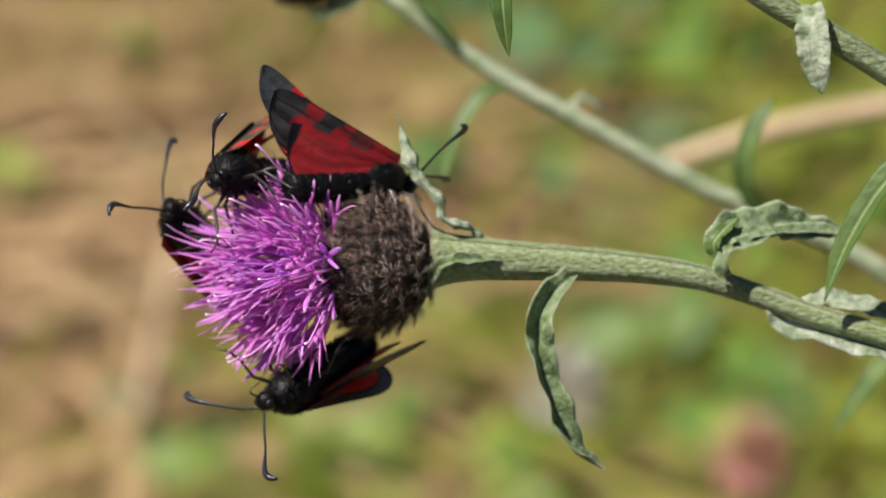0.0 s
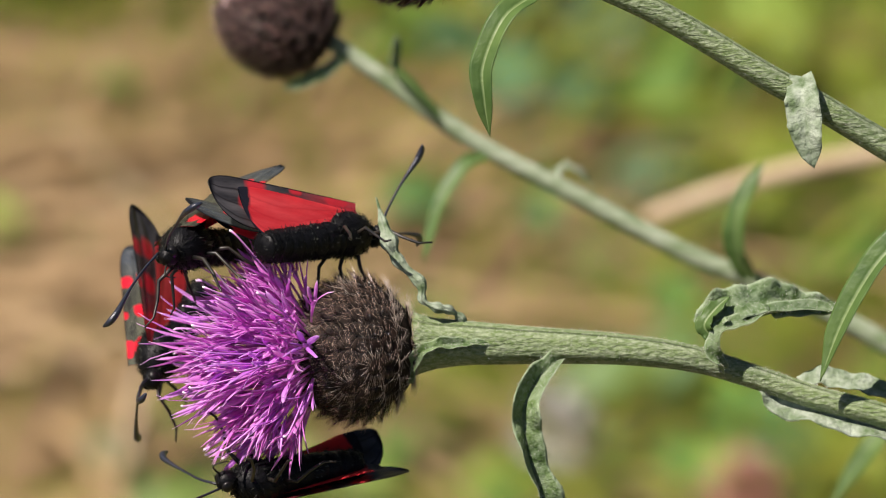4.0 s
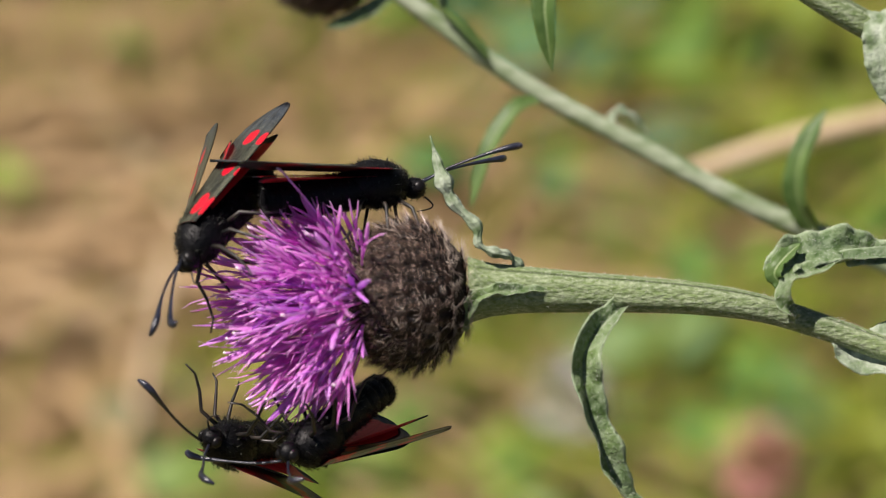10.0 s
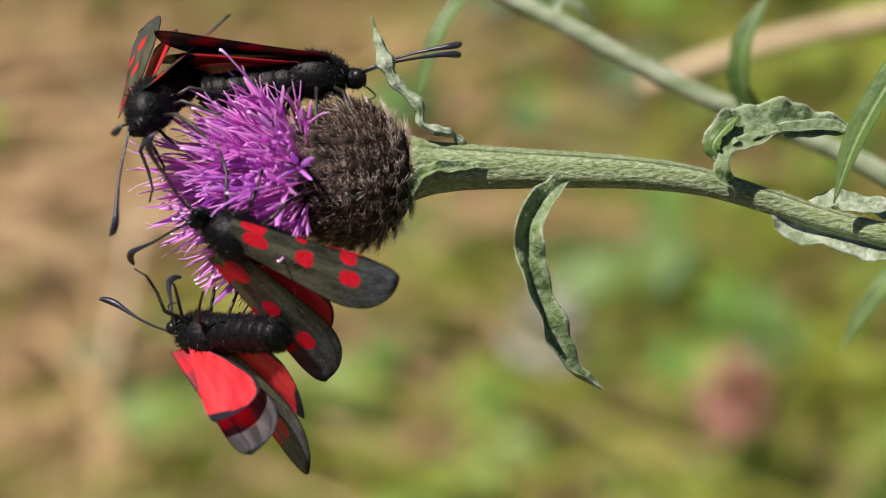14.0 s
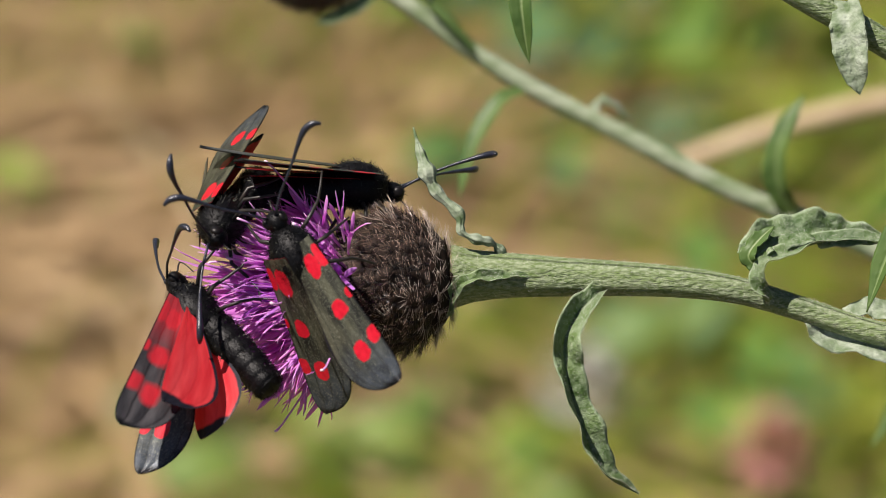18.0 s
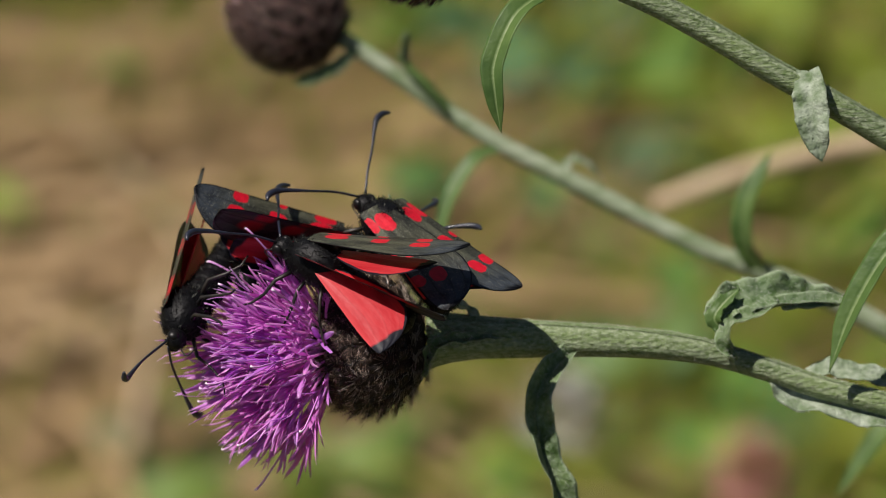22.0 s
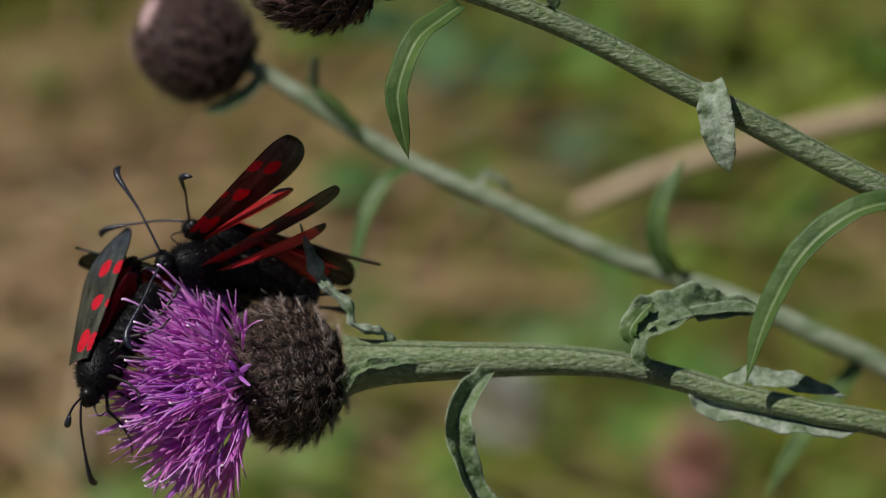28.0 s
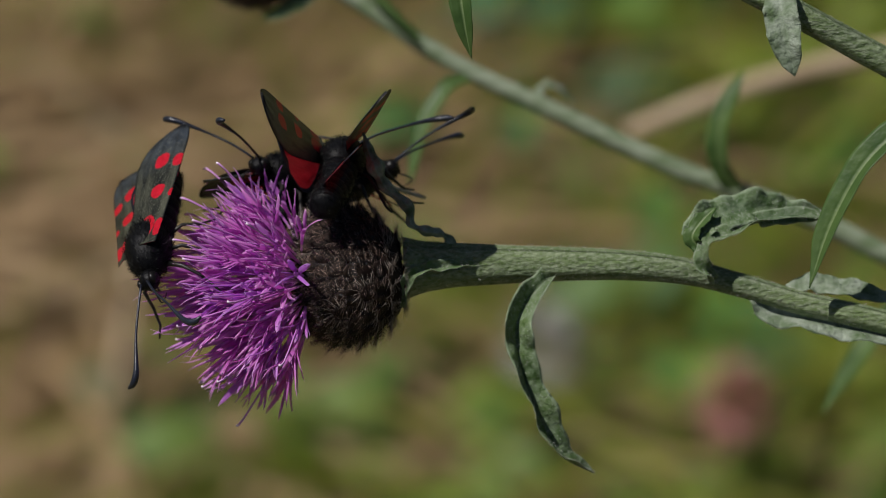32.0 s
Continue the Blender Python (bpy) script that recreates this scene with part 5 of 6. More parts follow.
PERCH_C = [
    (0, (-28.9, 4.6, -3.1), (-24.4, -2.8, -16.8), (-0.96, -0.10, -0.26)),
    (1, (-26.9, 6.8, -2.9), (-25.2, -2.5, -16.0), (-0.94, -0.31, 0.10)),
    (2, (-28.2, 1.8, -2.1), (-21.6, 1.6, -16.9), (-0.64, -0.71, -0.28)),
    (2.5, (-28.2, -0.3, -2.2), (-24.0, 3.8, -17.2), (-0.94, -0.18, -0.31)),
    (3, (-28.9, -2.5, -2.9), (-24.7, 6.2, -15.9), (-0.92, 0.38, -0.05)),
    (6, (-26.3, -7.9, -5.0), (-24.4, 4.4, -15.3), (-0.85, 0.41, 0.33)),
    (7, (-24.9, -7.8, -3.6), (-24.3, 2.0, -16.5), (-1.00, 0.09, 0.02)),
    (8, (-24.1, -9.3, -5.6), (-19.1, -2.3, -19.4), (-0.95, 0.05, -0.31)),
    (9, (-27.2, -9.7, -3.0), (-23.2, -2.1, -16.8), (-0.95, -0.06, -0.30)),
    (9.5, (-27.6, -13.3, -1.2), (-21.6, -14.6, -16.2), (-0.82, -0.50, -0.29)),
    (10, (-26.4, -14.9, 0.5), (-19.2, -18.1, -13.7), (-0.42, -0.91, -0.00)),
    (10.25, (-28.6, -14.8, 0.4), (-13.0, -18.2, -2.5), (-0.23, -0.96, -0.13)),
    (10.5, (-27.2, -15.6, -0.4), (-15.0, -16.4, 10.2), (-0.02, -1.00, -0.06)),
    (11, (-25.1, -16.5, -0.8), (-13.7, -17.1, 10.7), (0.53, -0.63, -0.56)),
    (11.5, (-24.7, -15.0, -0.9), (-14.7, -20.6, 10.5), (-0.14, -0.93, -0.33)),
    (12, (-26.4, -15.2, -0.9), (-15.6, -17.6, 10.9), (0.16, -0.93, -0.33)),
    (13, (-27.0, -13.4, -0.7), (-16.2, -17.8, 10.4), (-0.16, -0.96, -0.23)),
    (13.5, (-27.7, -13.3, -0.3), (-16.1, -17.9, 10.1), (-0.04, -0.93, -0.37)),
    (14, (-24.8, -15.7, -0.7), (-14.0, -19.0, 10.8), (-0.15, -0.98, -0.13)),
    (15.5, (-27.3, -8.5, 2.7), (-16.1, -16.2, 11.6), (-0.63, -0.76, 0.14)),
    (17, (-28.8, -1.4, 5.8), (-20.4, -13.1, 13.2), (-0.83, -0.30, 0.46)),
    (18, (-28.7, -0.3, 5.8), (-20.6, -12.3, 13.1), (-0.85, -0.31, 0.43)),
    (19, (-29.1, 1.1, 8.1), (-21.0, -12.4, 11.9), (-0.82, -0.36, 0.45)),
    (20, (-23.8, 5.8, 9.3), (-18.9, -5.6, 19.6), (-0.82, 0.14, 0.55)),
    (20.5, (-21.8, 6.2, 10.0), (-18.3, -5.4, 20.7), (-0.36, 0.57, 0.74)),
    (21, (-15.4, 6.2, 15.5), (-11.2, -8.5, 10.1), (0.20, -0.29, 0.94)),
    (21.5, (-14.6, 7.0, 9.9), (-5.7, -2.5, 19.6), (-0.05, 0.69, 0.72)),
    (22, (-16.1, 9.1, 7.9), (-2.3, 2.3, 12.9), (0.14, 0.75, 0.65)),
    (22.5, (-16.8, 10.3, 4.2), (-4.8, 1.2, 10.3), (0.45, 0.83, 0.34)),
    (22.75, (-18.4, 11.3, 4.0), (-2.8, 7.1, 5.3), (0.13, 0.69, 0.71)),
    (23, (-18.9, 11.6, 3.0), (-3.1, 14.8, 2.4), (-0.03, 0.28, 0.96)),
    (24, (-21.2, 12.9, 1.4), (-6.2, 8.8, 5.7), (0.02, 0.75, 0.66)),
    (25.5, (-18.6, 14.0, 3.4), (-6.8, 3.9, -0.9), (0.67, 0.59, 0.45)),
    (27, (-14.2, 14.2, 4.2), (-11.7, 1.0, -4.8), (0.97, 0.23, -0.07)),
    (28, (-19.3, 11.1, 3.3), (-6.1, 8.6, -5.7), (0.51, 0.64, 0.58)),
    (29, (-16.8, 10.2, 5.0), (-3.4, 9.4, -4.1), (0.50, 0.54, 0.68)),
    (29.5, (-16.4, 13.2, 2.9), (-2.1, 7.0, -1.2), (0.46, 0.73, 0.50)),
    (30, (-15.5, 15.3, 0.3), (-2.2, 6.4, 3.1), (0.50, 0.83, 0.26)),
    (30.5, (-14.7, 15.2, 0.7), (-2.7, 5.3, 5.3), (0.50, 0.78, 0.37)),
    (31, (-13.9, 15.1, 1.2), (-3.5, 4.3, 7.3), (0.49, 0.73, 0.47)),
    (31.25, (-13.1, 15.0, 4.5), (-2.2, 3.3, 2.2), (0.74, 0.65, 0.21)),
    (31.5, (-10.8, 14.5, 7.6), (-4.2, 3.3, -2.1), (0.78, 0.60, -0.15)),
    (31.67, (-11.7, 14.1, 2.5), (0.2, 3.2, 3.9), (0.63, 0.73, 0.27)),
    (31.83, (-9.7, 12.8, -2.5), (-2.2, 5.3, 9.8), (0.21, 0.89, 0.41)),
    (32, (-5.6, 11.3, -5.2), (-9.3, 7.9, 10.2), (-0.19, 0.97, 0.17)),
]
WINGS_C_LEFT = [
    (0, 8, 10, 8, 4, 10, 4, 97, 6),
    (1, 8, 15, 8, 5, 15, 4, 40, 20),
    (2, 8, 20, 8, 6, 19, 4, 86, -8),
    (2.5, 9, 40, 11, 8, 39, 7, 55, 4),
    (3, 10, 60, 14, 10, 58, 10, 23, 15),
    (6, 10, 68, 6, 14, 65, 1, 25, -11),
    (7, 8, 88, 10, 13, 85, 5, 30, 10),
    (8, 8, 90, 11, 13, 88, 7, 30, 10),
    (9, 4, 78, 2, 12, 76, -2, 36, 12),
    (9.5, 8, 10, 0, 8, 9, -3, 30, -3),
    (10, 8, 10, 0, 8, 9, -3, 5, -17),
    (10.25, 8, 47, 7, 13, 42, 4, 18, -4),
    (10.5, 8, 84, 14, 18, 76, 10, 30, 10),
    (11, 8, 85, 15, 19, 77, 11, 21, -12),
    (11.5, 9, 86, 16, 20, 78, 12, 24, -10),
    (12, 9, 86, 16, 22, 78, 12, 23, -23),
    (13, 11, 112, 4, 24, 104, 0, -4, -15),
    (13.5, 18, 119, 13, 23, 111, 9, 22, 11),
    (14, 18, 69, 13, 13, 61, 9, 22, -20),
    (15.5, 18, 61, 19, 10, 53, 15, 18, -25),
    (17, 19, 53, 26, 8, 45, 22, 15, -30),
    (18, 14, 59, 24, 2, 51, 20, 20, -21),
    (19, 17, 98, 19, 6, 90, 15, 12, -7),
    (20, 20, 57, 3, 10, 55, -1, 39, 3),
    (20.5, 17, 28, -10, 24, 8, -16, 36, -17),
    (21, 32, 62, 31, 20, 27, 27, 37, 12),
    (21.5, 10, 44, -4, 26, -9, -8, 61, 20),
    (22, 2, 49, 1, 27, -19, 0, 40, 20),
    (22.5, 10, 75, 2, 13, 68, -13, 35, 0),
    (22.75, 6, 71, 19, 25, 52, 7, 19, -4),
    (23, 2, 66, 37, 37, 37, 26, 2, -8),
    (24, 10, 68, 23, 23, 51, 12, 52, -23),
    (25.5, 24, 55, 47, 18, 46, 37, 30, 11),
    (27, 37, 42, 71, 12, 41, 63, 8, 45),
    (28, 16, 65, 48, 12, 64, 40, 47, -26),
    (29, 21, 55, 47, 12, 54, 39, 96, 7),
    (29.5, 18, 52, 32, 20, 45, 23, 71, 46),
    (30, 15, 49, 16, 28, 36, 6, 47, 85),
    (30.5, 24, 39, 14, 22, 31, 7, 42, 38),
    (31, 32, 28, 12, 16, 27, 7, 37, -10),
    (31.25, 29, 45, 13, 17, 43, 8, 38, 3),
    (31.5, 26, 62, 13, 18, 60, 9, 40, 15),
    (31.67, 26, 69, 10, 19, 67, 6, 40, 13),
    (31.83, 25, 77, 7, 19, 75, 3, 40, 12),
    (32, 25, 84, 4, 20, 82, 0, 40, 10),
]
WINGS_C_RIGHT = [
    (0, 1, 19, -8, 4, 19, -12, 13, 16),
    (1, 4, 12, -5, 5, 12, -9, 26, 17),
    (2, 8, 20, 8, 6, 19, 4, 52, 26),
    (2.5, 9, 40, 7, 8, 39, 3, 70, 7),
    (3, 10, 60, 6, 10, 58, 2, 87, -12),
    (6, 10, 68, -2, 14, 65, -7, 67, -21),
    (7, 8, 88, 2, 13, 85, -3, 30, 10),
    (8, 8, 90, 3, 13, 88, -1, 30, 10),
    (9, 4, 78, -6, 12, 76, -10, 47, -24),
    (9.5, 8, 10, 0, 8, 9, -3, 41, -5),
    (10, 8, 10, 0, 8, 9, -3, 26, 16),
    (10.25, 10, 59, 2, 15, 54, -2, 33, -15),
    (10.5, 13, 107, 4, 22, 99, 0, 41, -46),
    (11, 10, 87, 2, 18, 79, -2, 9, 16),
    (11.5, 9, 72, 14, 26, 64, 10, 3, 17),
    (12, 8, 75, 12, 26, 67, 8, -33, 0),
    (13, 13, 105, 9, 26, 97, 5, -8, 0),
    (13.5, 21, 119, 8, 27, 111, 4, -32, -8),
    (14, 11, 36, 14, 28, 28, 10, -11, -4),
    (15.5, 15, 69, 23, 17, 61, 19, 42, -2),
    (17, 18, 101, 32, 7, 93, 28, 95, 1),
    (18, 20, 75, 26, 21, 67, 22, 87, 2),
    (19, 21, 80, 24, 23, 72, 20, 58, -7),
    (20, 24, 32, 4, 15, 29, -2, 53, -11),
    (20.5, 15, 42, -8, 10, 41, -12, 78, -10),
    (21, 33, 73, 36, 10, 71, 32, 63, 10),
    (21.5, 5, 24, 17, 9, 24, 14, 52, -13),
    (22, 3, -16, 21, 0, -14, 20, 49, -7),
    (22.5, 2, 26, 33, 1, 25, 31, 47, -3),
    (22.75, 6, 52, 28, 7, 50, 25, 38, -11),
    (23, 11, 77, 24, 12, 75, 19, 30, -20),
    (24, 14, 63, 31, 12, 61, 26, 64, 2),
    (25.5, 28, 92, 63, 29, 98, 61, 51, -20),
    (27, 42, 122, 95, 46, 136, 96, 38, -42),
    (28, 26, 95, 53, 36, 118, 50, 59, 14),
    (29, 21, 84, 56, 35, 112, 53, 15, -13),
    (29.5, 29, 105, 37, 23, 117, 33, 23, -1),
    (30, 37, 125, 18, 12, 123, 13, 30, 10),
    (30.5, 27, 111, 22, 20, 120, 14, 42, 13),
    (31, 18, 98, 27, 28, 118, 14, 53, 16),
    (31.25, 24, 75, 22, 31, 78, 12, 61, -5),
    (31.5, 31, 52, 17, 34, 38, 9, 69, -27),
    (31.67, 31, 46, 12, 29, 36, 5, 64, -18),
    (31.83, 32, 40, 7, 25, 34, 1, 59, -8),
    (32, 32, 34, 2, 20, 32, -2, 53, 2),
]
PERCH_D = [
    (0, (-18.9, -16.0, 4.8), (-7.4, -11.6, -5.7), (0.09, -0.95, -0.29)),
    (1, (-20.0, -16.7, 3.7), (-7.6, -11.9, -5.7), (0.19, -0.95, -0.24)),
    (2, (-20.4, -16.8, 3.7), (-7.9, -12.3, -5.6), (0.09, -0.94, -0.34)),
    (3, (-20.9, -13.6, 4.1), (-7.6, -16.0, -4.9), (-0.39, -0.84, -0.36)),
    (6, (-20.9, -16.6, 4.0), (-7.5, -13.0, -4.4), (-0.02, -0.90, -0.42)),
    (7, (-21.1, -16.7, 4.2), (-8.0, -12.5, -4.3), (0.02, -0.91, -0.42)),
    (8, (-19.8, -18.3, 3.9), (-7.4, -12.4, -4.7), (0.24, -0.93, -0.28)),
    (9, (-20.6, -16.2, 4.8), (-8.1, -14.5, -5.4), (-0.15, -0.93, -0.34)),
    (9.5, (-20.9, -17.8, 4.5), (-9.5, -14.1, -6.4), (0.16, -0.97, -0.17)),
    (10, (-19.0, -16.6, 4.5), (-8.8, -12.8, -7.4), (0.16, -0.97, -0.17)),
    (10.5, (-18.8, -14.8, 11.4), (-8.2, -14.2, -0.8), (0.32, -0.92, 0.24)),
    (11, (-17.2, -13.9, 12.3), (-6.7, -15.2, 0.1), (-0.04, -1.00, 0.08)),
    (11.5, (-19.1, -6.8, 11.0), (-7.4, -14.3, 2.7), (0.11, -0.66, 0.74)),
    (12, (-18.1, -9.5, 12.1), (-8.3, -17.3, 1.8), (0.13, -0.73, 0.68)),
    (13, (-18.6, -8.1, 11.1), (-8.0, -17.2, 3.0), (-0.01, -0.68, 0.74)),
    (13.5, (-18.3, -8.1, 12.4), (-8.4, -18.2, 4.5), (-0.00, -0.62, 0.79)),
    (14, (-22.0, -4.9, 11.8), (-7.8, -12.5, 9.5), (-0.15, -0.53, 0.84)),
    (17, (-18.6, 4.9, 13.2), (-11.5, -9.6, 15.1), (-0.24, 0.00, 0.97)),
    (18, (-18.3, 5.5, 14.6), (-10.6, -8.6, 13.1), (-0.19, -0.20, 0.96)),
    (19, (-17.9, 6.1, 14.4), (-11.4, -8.6, 12.5), (-0.15, -0.20, 0.97)),
    (20, (-8.9, 6.8, 15.2), (-11.0, -7.9, 8.7), (-0.12, -0.39, 0.91)),
    (20.5, (-3.1, 4.1, 12.2), (-10.1, -10.4, 10.2), (0.32, -0.28, 0.91)),
    (21, (-3.8, 5.7, 10.6), (-7.8, -9.6, 13.9), (0.35, 0.11, 0.93)),
    (21.5, (-3.7, 9.9, 6.4), (-3.4, -4.0, 14.8), (0.49, 0.46, 0.74)),
    (22, (-7.7, 13.5, -0.4), (1.6, 3.9, 8.8), (0.14, 0.75, 0.64)),
    (22.5, (-8.5, 14.7, -4.3), (2.7, 6.1, 3.6), (0.08, 0.73, 0.68)),
    (23, (-12.4, 11.4, -8.3), (-0.5, 9.7, 2.6), (-0.23, 0.89, 0.39)),
    (24, (-19.6, 16.1, -6.8), (-4.3, 12.3, -10.1), (0.22, 0.97, -0.12)),
    (27, (-12.6, 13.2, -4.5), (0.2, 9.8, -13.8), (0.27, 0.96, 0.02)),
    (28, (-16.8, 14.6, -5.5), (-3.2, 7.8, -10.9), (0.31, 0.89, -0.34)),
    (29, (-18.8, 15.1, -4.8), (-4.4, 12.8, -11.9), (0.06, 0.98, -0.19)),
    (30, (-19.3, 14.5, -3.4), (-7.8, 15.9, -14.7), (0.17, 0.94, 0.28)),
    (31, (-18.4, 11.1, -3.2), (-7.3, 12.9, -14.9), (-0.03, 0.99, 0.13)),
    (31.5, (-17.5, 11.2, -3.3), (-6.4, 10.0, -15.0), (0.20, 0.98, 0.09)),
    (32, (-15.9, 10.6, -3.4), (-5.3, 5.4, -14.5), (0.27, 0.95, -0.18)),
]
WINGS_D_LEFT = [
    (0, 5, -20, 4, 10, -20, 1, 71, 2),
    (1, 5, -20, 4, 10, -20, 1, 77, 3),
    (2, 5, -20, 4, 10, -20, 1, 75, -1),
    (3, 4, -21, -21, 9, -21, -24, 79, 9),
    (6, 5, -20, -7, 10, -20, -10, 55, 20),
    (7, 4, -19, -3, 9, -19, -6, 59, 21),
    (8, 7, -19, 0, 12, -19, -3, 58, 9),
    (9, 2, -19, -2, 7, -19, -5, 60, 12),
    (9.5, 6, -18, 5, 11, -18, 2, 64, -2),
    (10, 6, -18, 5, 11, -18, 2, 63, -6),
    (10.5, 9, -15, 5, 14, -15, 2, 38, 3),
    (11, 11, -13, 5, 16, -13, 2, 42, 7),
    (11.5, 17, -18, 7, 22, -18, 4, 55, -13),
    (12, 7, -23, -6, 12, -23, -9, 70, -10),
    (13, 11, -20, -5, 16, -20, -8, 61, -9),
    (13.5, 7, -18, -11, 12, -18, -14, 72, -12),
    (14, 23, -6, 2, 28, -6, -1, 60, -17),
    (17, 12, -28, -17, 17, -28, -20, 49, -17),
    (18, 13, -29, -7, 18, -29, -10, 28, 34),
    (19, 11, -23, -5, 16, -23, -8, 21, 33),
    (20, 13, -26, 11, 18, -26, 8, 8, 6),
    (20.5, 14, -3, 29, 19, -3, 26, 37, 21),
    (21, 9, -9, 12, 14, -9, 9, 55, 30),
    (21.5, 8, -11, 11, 13, -11, 8, 54, 19),
    (22, 5, -16, 4, 10, -16, 1, 62, 13),
    (22.5, 9, -18, 0, 14, -18, -3, 64, 16),
    (23, 3, -13, 7, 8, -13, 4, 40, 15),
    (24, 8, -16, 4, 13, -16, 1, 40, 15),
    (27, 8, -16, 4, 13, -16, 1, 40, 15),
    (28, 8, -16, 4, 13, -16, 1, 51, 7),
    (29, 8, -16, 4, 13, -16, 1, 42, -3),
    (30, 8, -16, 4, 13, -16, 1, 6, -6),
    (31, 7, -15, 21, 12, -15, 18, 40, 15),
    (31.5, 8, -16, 4, 13, -16, 1, 40, 15),
    (32, 8, -16, 4, 13, -16, 1, 8, 9),
]
WINGS_D_RIGHT = [
    (0, 5, -21, -9, 10, -21, -12, 36, 27),
    (1, 6, -21, -8, 11, -21, -11, 31, 19),
    (2, 7, -21, -10, 12, -21, -13, 27, 25),
    (3, 2, -22, -20, 7, -22, -23, 7, 17),
    (6, 3, -21, -7, 8, -21, -10, 43, -15),
    (7, 2, -22, -5, 7, -22, -8, 44, -13),
    (8, 2, -15, -8, 7, -15, -11, 47, -5),
    (9, 7, -24, -8, 12, -24, -11, 16, -2),
    (9.5, 4, -17, 5, 9, -17, 2, 34, 1),
    (10, 3, -19, 5, 8, -19, 2, 35, 0),
    (10.5, 5, -15, 2, 10, -15, -1, 38, 3),
    (11, 10, -18, 3, 15, -18, 0, 42, 7),
    (11.5, 6, -19, 3, 11, -19, 0, 38, -11),
    (12, 13, -18, -7, 18, -18, -10, 27, 12),
    (13, 7, -28, -12, 12, -28, -15, 29, 9),
    (13.5, 9, -29, -15, 14, -29, -18, 26, 17),
    (14, 17, -1, 13, 22, -1, 10, 30, 13),
    (17, 11, 6, 5, 16, 6, 2, 23, -7),
    (18, 10, 16, 19, 15, 16, 16, 42, 8),
    (19, 13, 13, 20, 18, 13, 17, 34, 9),
    (20, 6, -23, 11, 11, -23, 8, 44, 23),
    (20.5, 18, -7, -3, 23, -7, -6, 17, 34),
    (21, 17, -11, -17, 22, -11, -20, 20, -8),
    (21.5, 9, -11, 10, 14, -11, 7, 25, 12),
    (22, 9, -10, 0, 14, -10, -3, 32, 21),
    (22.5, 9, -13, -5, 14, -13, -8, 37, 25),
    (23, 2, -17, 6, 7, -17, 3, 40, 15),
    (24, 2, -16, 7, 7, -16, 4, 46, 0),
    (27, 5, -16, 9, 10, -16, 6, 40, 15),
    (28, 2, -16, 1, 7, -16, -2, 40, -9),
    (29, 2, -17, -14, 7, -17, -17, 37, 2),
    (30, 8, -16, 4, 13, -16, 1, 40, 15),
    (31, 8, -16, 4, 13, -16, 1, 66, 19),
    (31.5, 8, -16, 4, 13, -16, 1, 69, 22),
    (32, 8, -16, 4, 13, -16, 1, 40, 15),
]


def motions():
    rows = (
        (PERCH_A, WINGS_A_LEFT, WINGS_A_RIGHT),
        (PERCH_B, WINGS_B_LEFT, WINGS_B_RIGHT),
        (PERCH_C, WINGS_C_LEFT, WINGS_C_RIGHT),
        (PERCH_D, WINGS_D_LEFT, WINGS_D_RIGHT),
    )
    for (root, wings), (perches, *pair) in zip(MOTHS, rows):
        walk(root, [(t, perch(h, q, d)) for t, h, q, d in perches])
        for side, spread in zip((1, -1), pair):
            walk(wings["fore", side], [(r[0], wing_pose(side, 0, *r[1:4])) for r in spread])
            walk(wings["hind", side], [(r[0], wing_pose(side, 1, *r[4:7])) for r in spread])
            walk(wings["antenna", side], [(r[0], antenna_pose(side, *r[7:9])) for r in spread])


MOTHS = [
    make_moth("black and red burnet moth paired on top of the flower"),
    make_moth("spotted burnet moth clinging to the purple florets"),
    make_moth("burnet moth with raised wings showing red hindwings"),
    make_moth("six-spotted burnet moth with folded dark wings"),
]


# ---- stray stalks and blossoms in the sward ----
lone_straw([P(215, -50, -400), P(186, 17, -362), P(146, 31, -345), P(114, 31, -338), P(80, 26.4, -332), P(58, 21.5, -330), P(41, 15.7, -328)], 4.6, "pale dead grass stalk leaning over the sward", 0)
lone_straw([(-0.149, 0.928, 0.015), (-0.141, 0.942, 0.050), (-0.134, 0.973, 0.070), (-0.127, 1.004, 0.090), (-0.122, 1.035, 0.100)], 6, "upright pale dead stalk in the grass", 1)
lone_straw([(-0.249, 1.033, 0.030), (-0.205, 1.030, 0.050), (-0.156, 1.044, 0.060), (-0.118, 1.055, 0.070)], 5, "thin bleached grass stalk", 2)
lone_straw([(-0.211, 1.278, 0.030), (-0.173, 1.209, 0.050), (-0.141, 1.151, 0.060), (-0.114, 1.071, 0.080)], 5, "thin bleached grass stalk", 3)
lone_straw([(-0.246, 1.162, 0.030), (-0.175, 1.155, 0.050), (-0.106, 1.171, 0.055)], 5, "thin bleached grass stalk", 4)


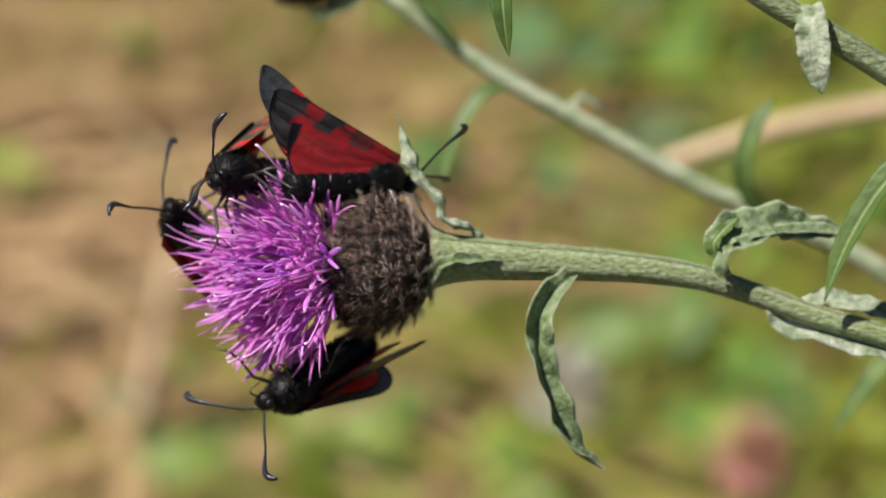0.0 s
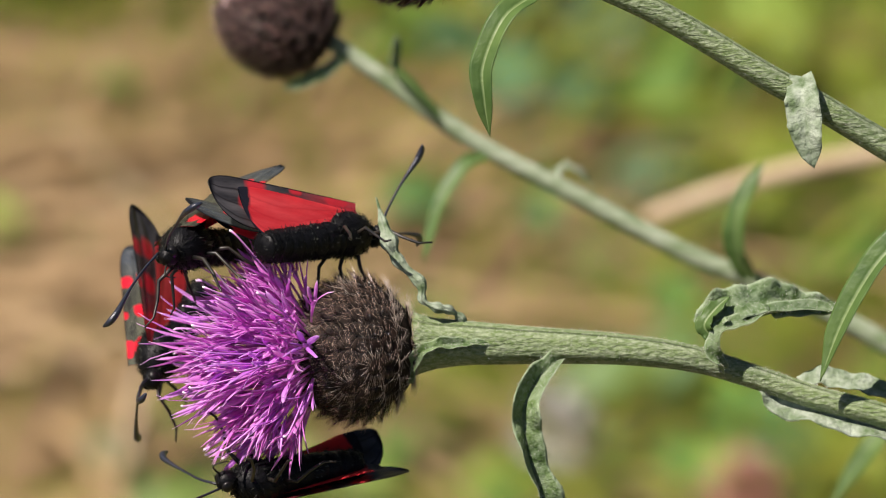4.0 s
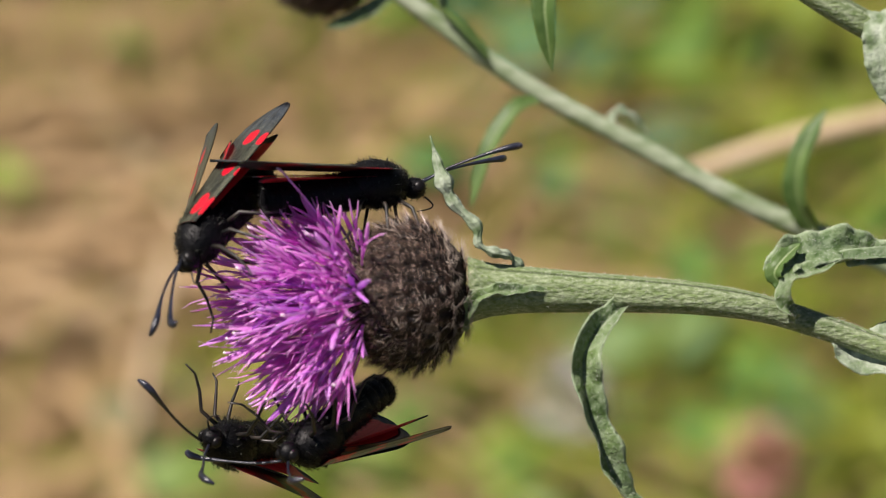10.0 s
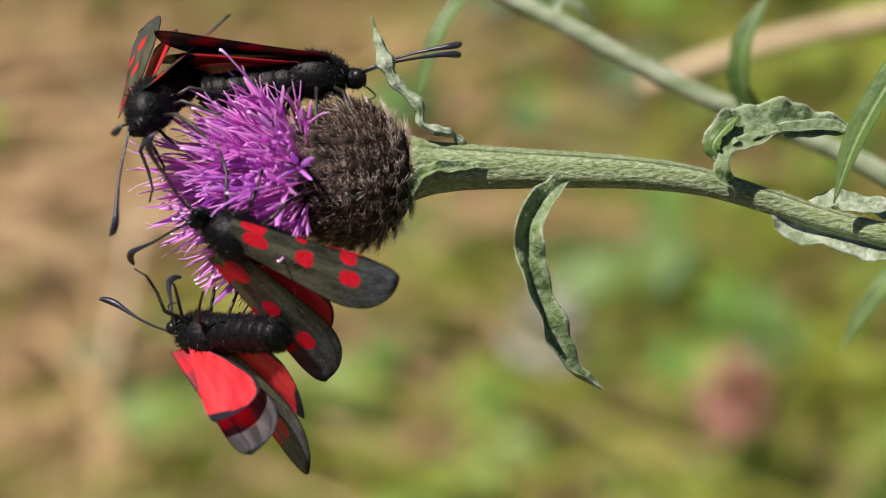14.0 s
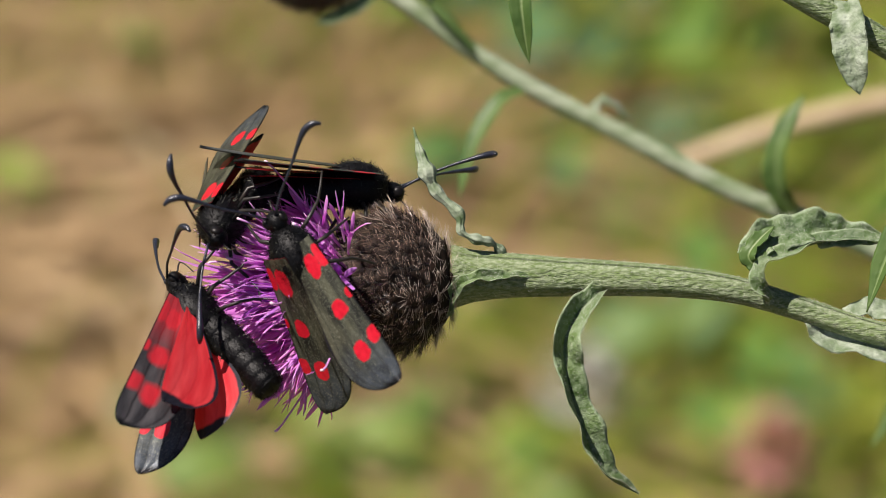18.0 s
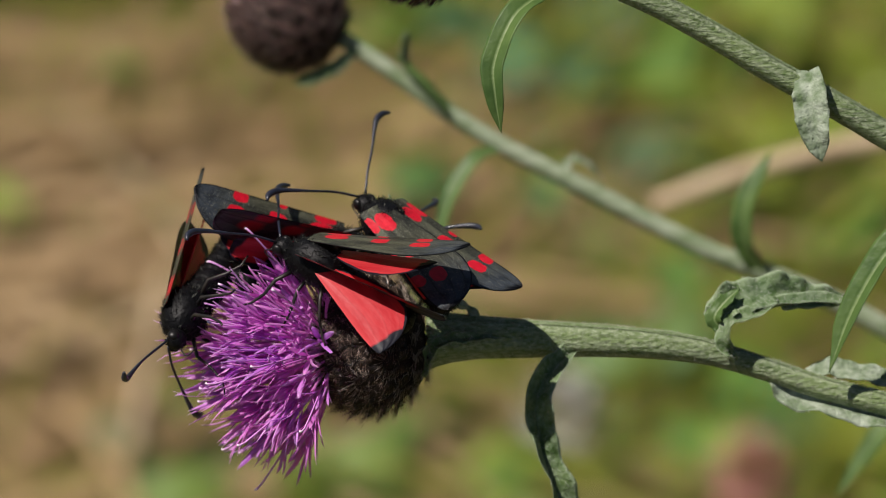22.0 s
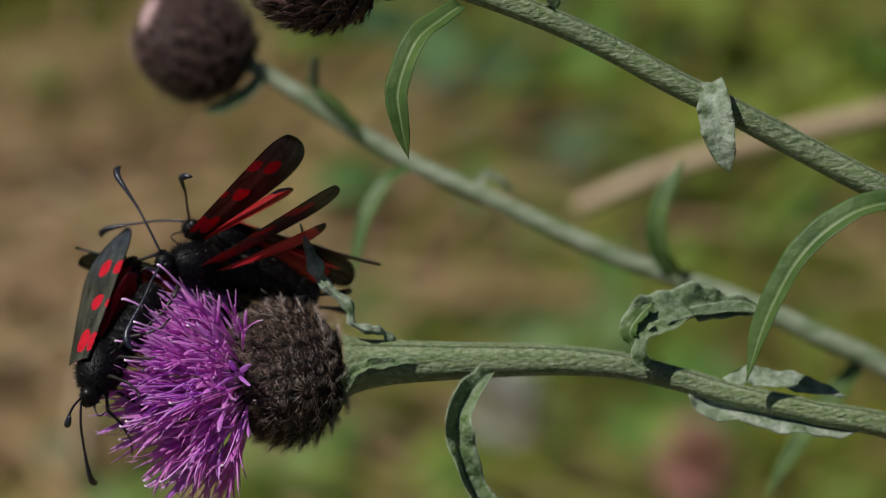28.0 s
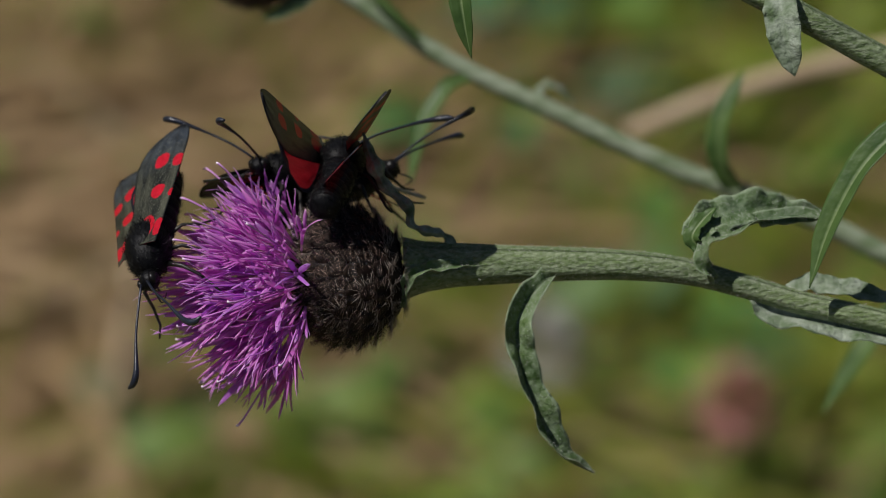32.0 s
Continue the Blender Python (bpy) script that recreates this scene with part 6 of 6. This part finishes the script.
def blossom(x, y, top, radius, color, label, category, seed):
    root = empty("clover", Matrix.Translation((x, y, height(x, y))), label, category)
    rng = random.Random(seed)
    top -= height(x, y)
    m = Mat("petals", 0.6)
    m.color(m.ramp(m.noise(300), (0.3, tuple(v * 0.7 for v in color)), (0.7, color)))
    chunks = []
    for i in range(70):
        d = Vector((rng.gauss(0, 1), rng.gauss(0, 1), rng.gauss(0.3, 0.8))).normalized()
        pts = [Vector((0, 0, top)) + d * (radius * r) for r in (0.3, 0.7, 1.0)]
        chunks.append(blade(pts, lambda s: radius * 0.3 * (1.1 - s), d.orthogonal(), 0.4, 0, 0.0004, 2))
    v, f, t = join(*chunks)
    part("petals", mesh_of("petals", v, f, m.thin(0.2).m, t), root)
    c = tube([Vector((0, 0, -0.003)), Vector((0.002, 0, top * 0.6)), Vector((0, 0, top))], lambda s: 0.0012, 6)
    part("stalk", mesh_of("stalk", c[0], c[1], GREEN, c[2]), root)


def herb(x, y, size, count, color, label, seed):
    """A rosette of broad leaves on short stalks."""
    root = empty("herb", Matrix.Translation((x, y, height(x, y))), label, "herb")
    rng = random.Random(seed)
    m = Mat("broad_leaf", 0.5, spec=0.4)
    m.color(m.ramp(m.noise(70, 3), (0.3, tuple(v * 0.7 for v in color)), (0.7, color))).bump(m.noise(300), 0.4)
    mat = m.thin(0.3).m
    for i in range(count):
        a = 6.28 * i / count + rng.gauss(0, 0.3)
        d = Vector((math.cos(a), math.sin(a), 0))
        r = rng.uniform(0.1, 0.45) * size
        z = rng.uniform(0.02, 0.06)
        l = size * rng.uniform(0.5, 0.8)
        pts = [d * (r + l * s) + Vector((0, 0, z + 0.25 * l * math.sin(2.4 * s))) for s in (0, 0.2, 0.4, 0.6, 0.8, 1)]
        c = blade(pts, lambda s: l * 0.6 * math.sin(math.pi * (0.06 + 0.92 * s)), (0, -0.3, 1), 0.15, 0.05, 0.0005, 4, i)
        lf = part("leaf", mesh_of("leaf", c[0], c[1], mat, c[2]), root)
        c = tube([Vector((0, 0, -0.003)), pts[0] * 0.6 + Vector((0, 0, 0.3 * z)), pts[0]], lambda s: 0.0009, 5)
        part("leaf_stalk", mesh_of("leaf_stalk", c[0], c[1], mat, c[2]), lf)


blossom(0.134, 0.903, 0.090, 0.022, (0.70, 0.33, 0.28), "faded red clover blossom low in the grass", "wildflower", 3)
blossom(0.054, 0.956, 0.080, 0.022, (0.80, 0.78, 0.70), "white clover blossom low in the grass", "wildflower", 4)
herb(0.049, 1.187, 0.079, 4, (0.1, 0.25, 0.11), "bluish-green broad-leaved herb in the grass", 960)
herb(0.030, 1.015, 0.071, 5, (0.19, 0.32, 0.09), "green broad-leaved herb in the grass", 900)
herb(0.102, 0.995, 0.079, 6, (0.17, 0.3, 0.09), "green broad-leaved herb in the grass", 1180)
herb(0.004, 0.921, 0.071, 5, (0.24, 0.36, 0.08), "yellow-green herb in the grass", 800)
herb(0.168, 0.924, 0.071, 5, (0.3, 0.42, 0.06), "yellow-green herb in the grass", 1460)
herb(0.184, 1.215, 0.079, 5, (0.26, 0.36, 0.05), "yellow-green herb in the grass", 1440)
herb(0.132, 1.178, 0.063, 4, (0.13, 0.25, 0.09), "green broad-leaved herb in the grass", 1260)
herb(-0.065, 0.917, 0.063, 4, (0.22, 0.33, 0.07), "green broad-leaved herb in the grass", 520)
herb(0.063, 1.284, 0.075, 6, (0.06, 0.17, 0.08), "bluish-green broad-leaved herb in the grass", 311)
herb(0.035, 1.160, 0.060, 5, (0.12, 0.28, 0.09), "green broad-leaved herb in the grass", 312)
herb(0.112, 1.022, 0.080, 7, (0.13, 0.33, 0.07), "green broad-leaved herb in the grass", 313)
herb(0.203, 1.205, 0.075, 6, (0.34, 0.44, 0.05), "yellow-green herb in the grass", 314)
herb(0.178, 0.966, 0.050, 5, (0.36, 0.44, 0.05), "yellow-green herb in the grass", 315)
# dark gaps in the sward: their shade is put into these herbs' leaf colour
herb(-0.113, 0.955, 0.050, 5, (0.05, 0.12, 0.03), "herb in the grass, its green darkened to stand for shade", 316)
herb(0.140, 1.280, 0.040, 4, (0.02, 0.04, 0.015), "herb in the grass, its green darkened to stand for shade", 317)
herb(0.156, 1.247, 0.047, 3, (0.05, 0.09, 0.03), "herb in the grass, its green darkened to stand for shade", 1330)
motions()
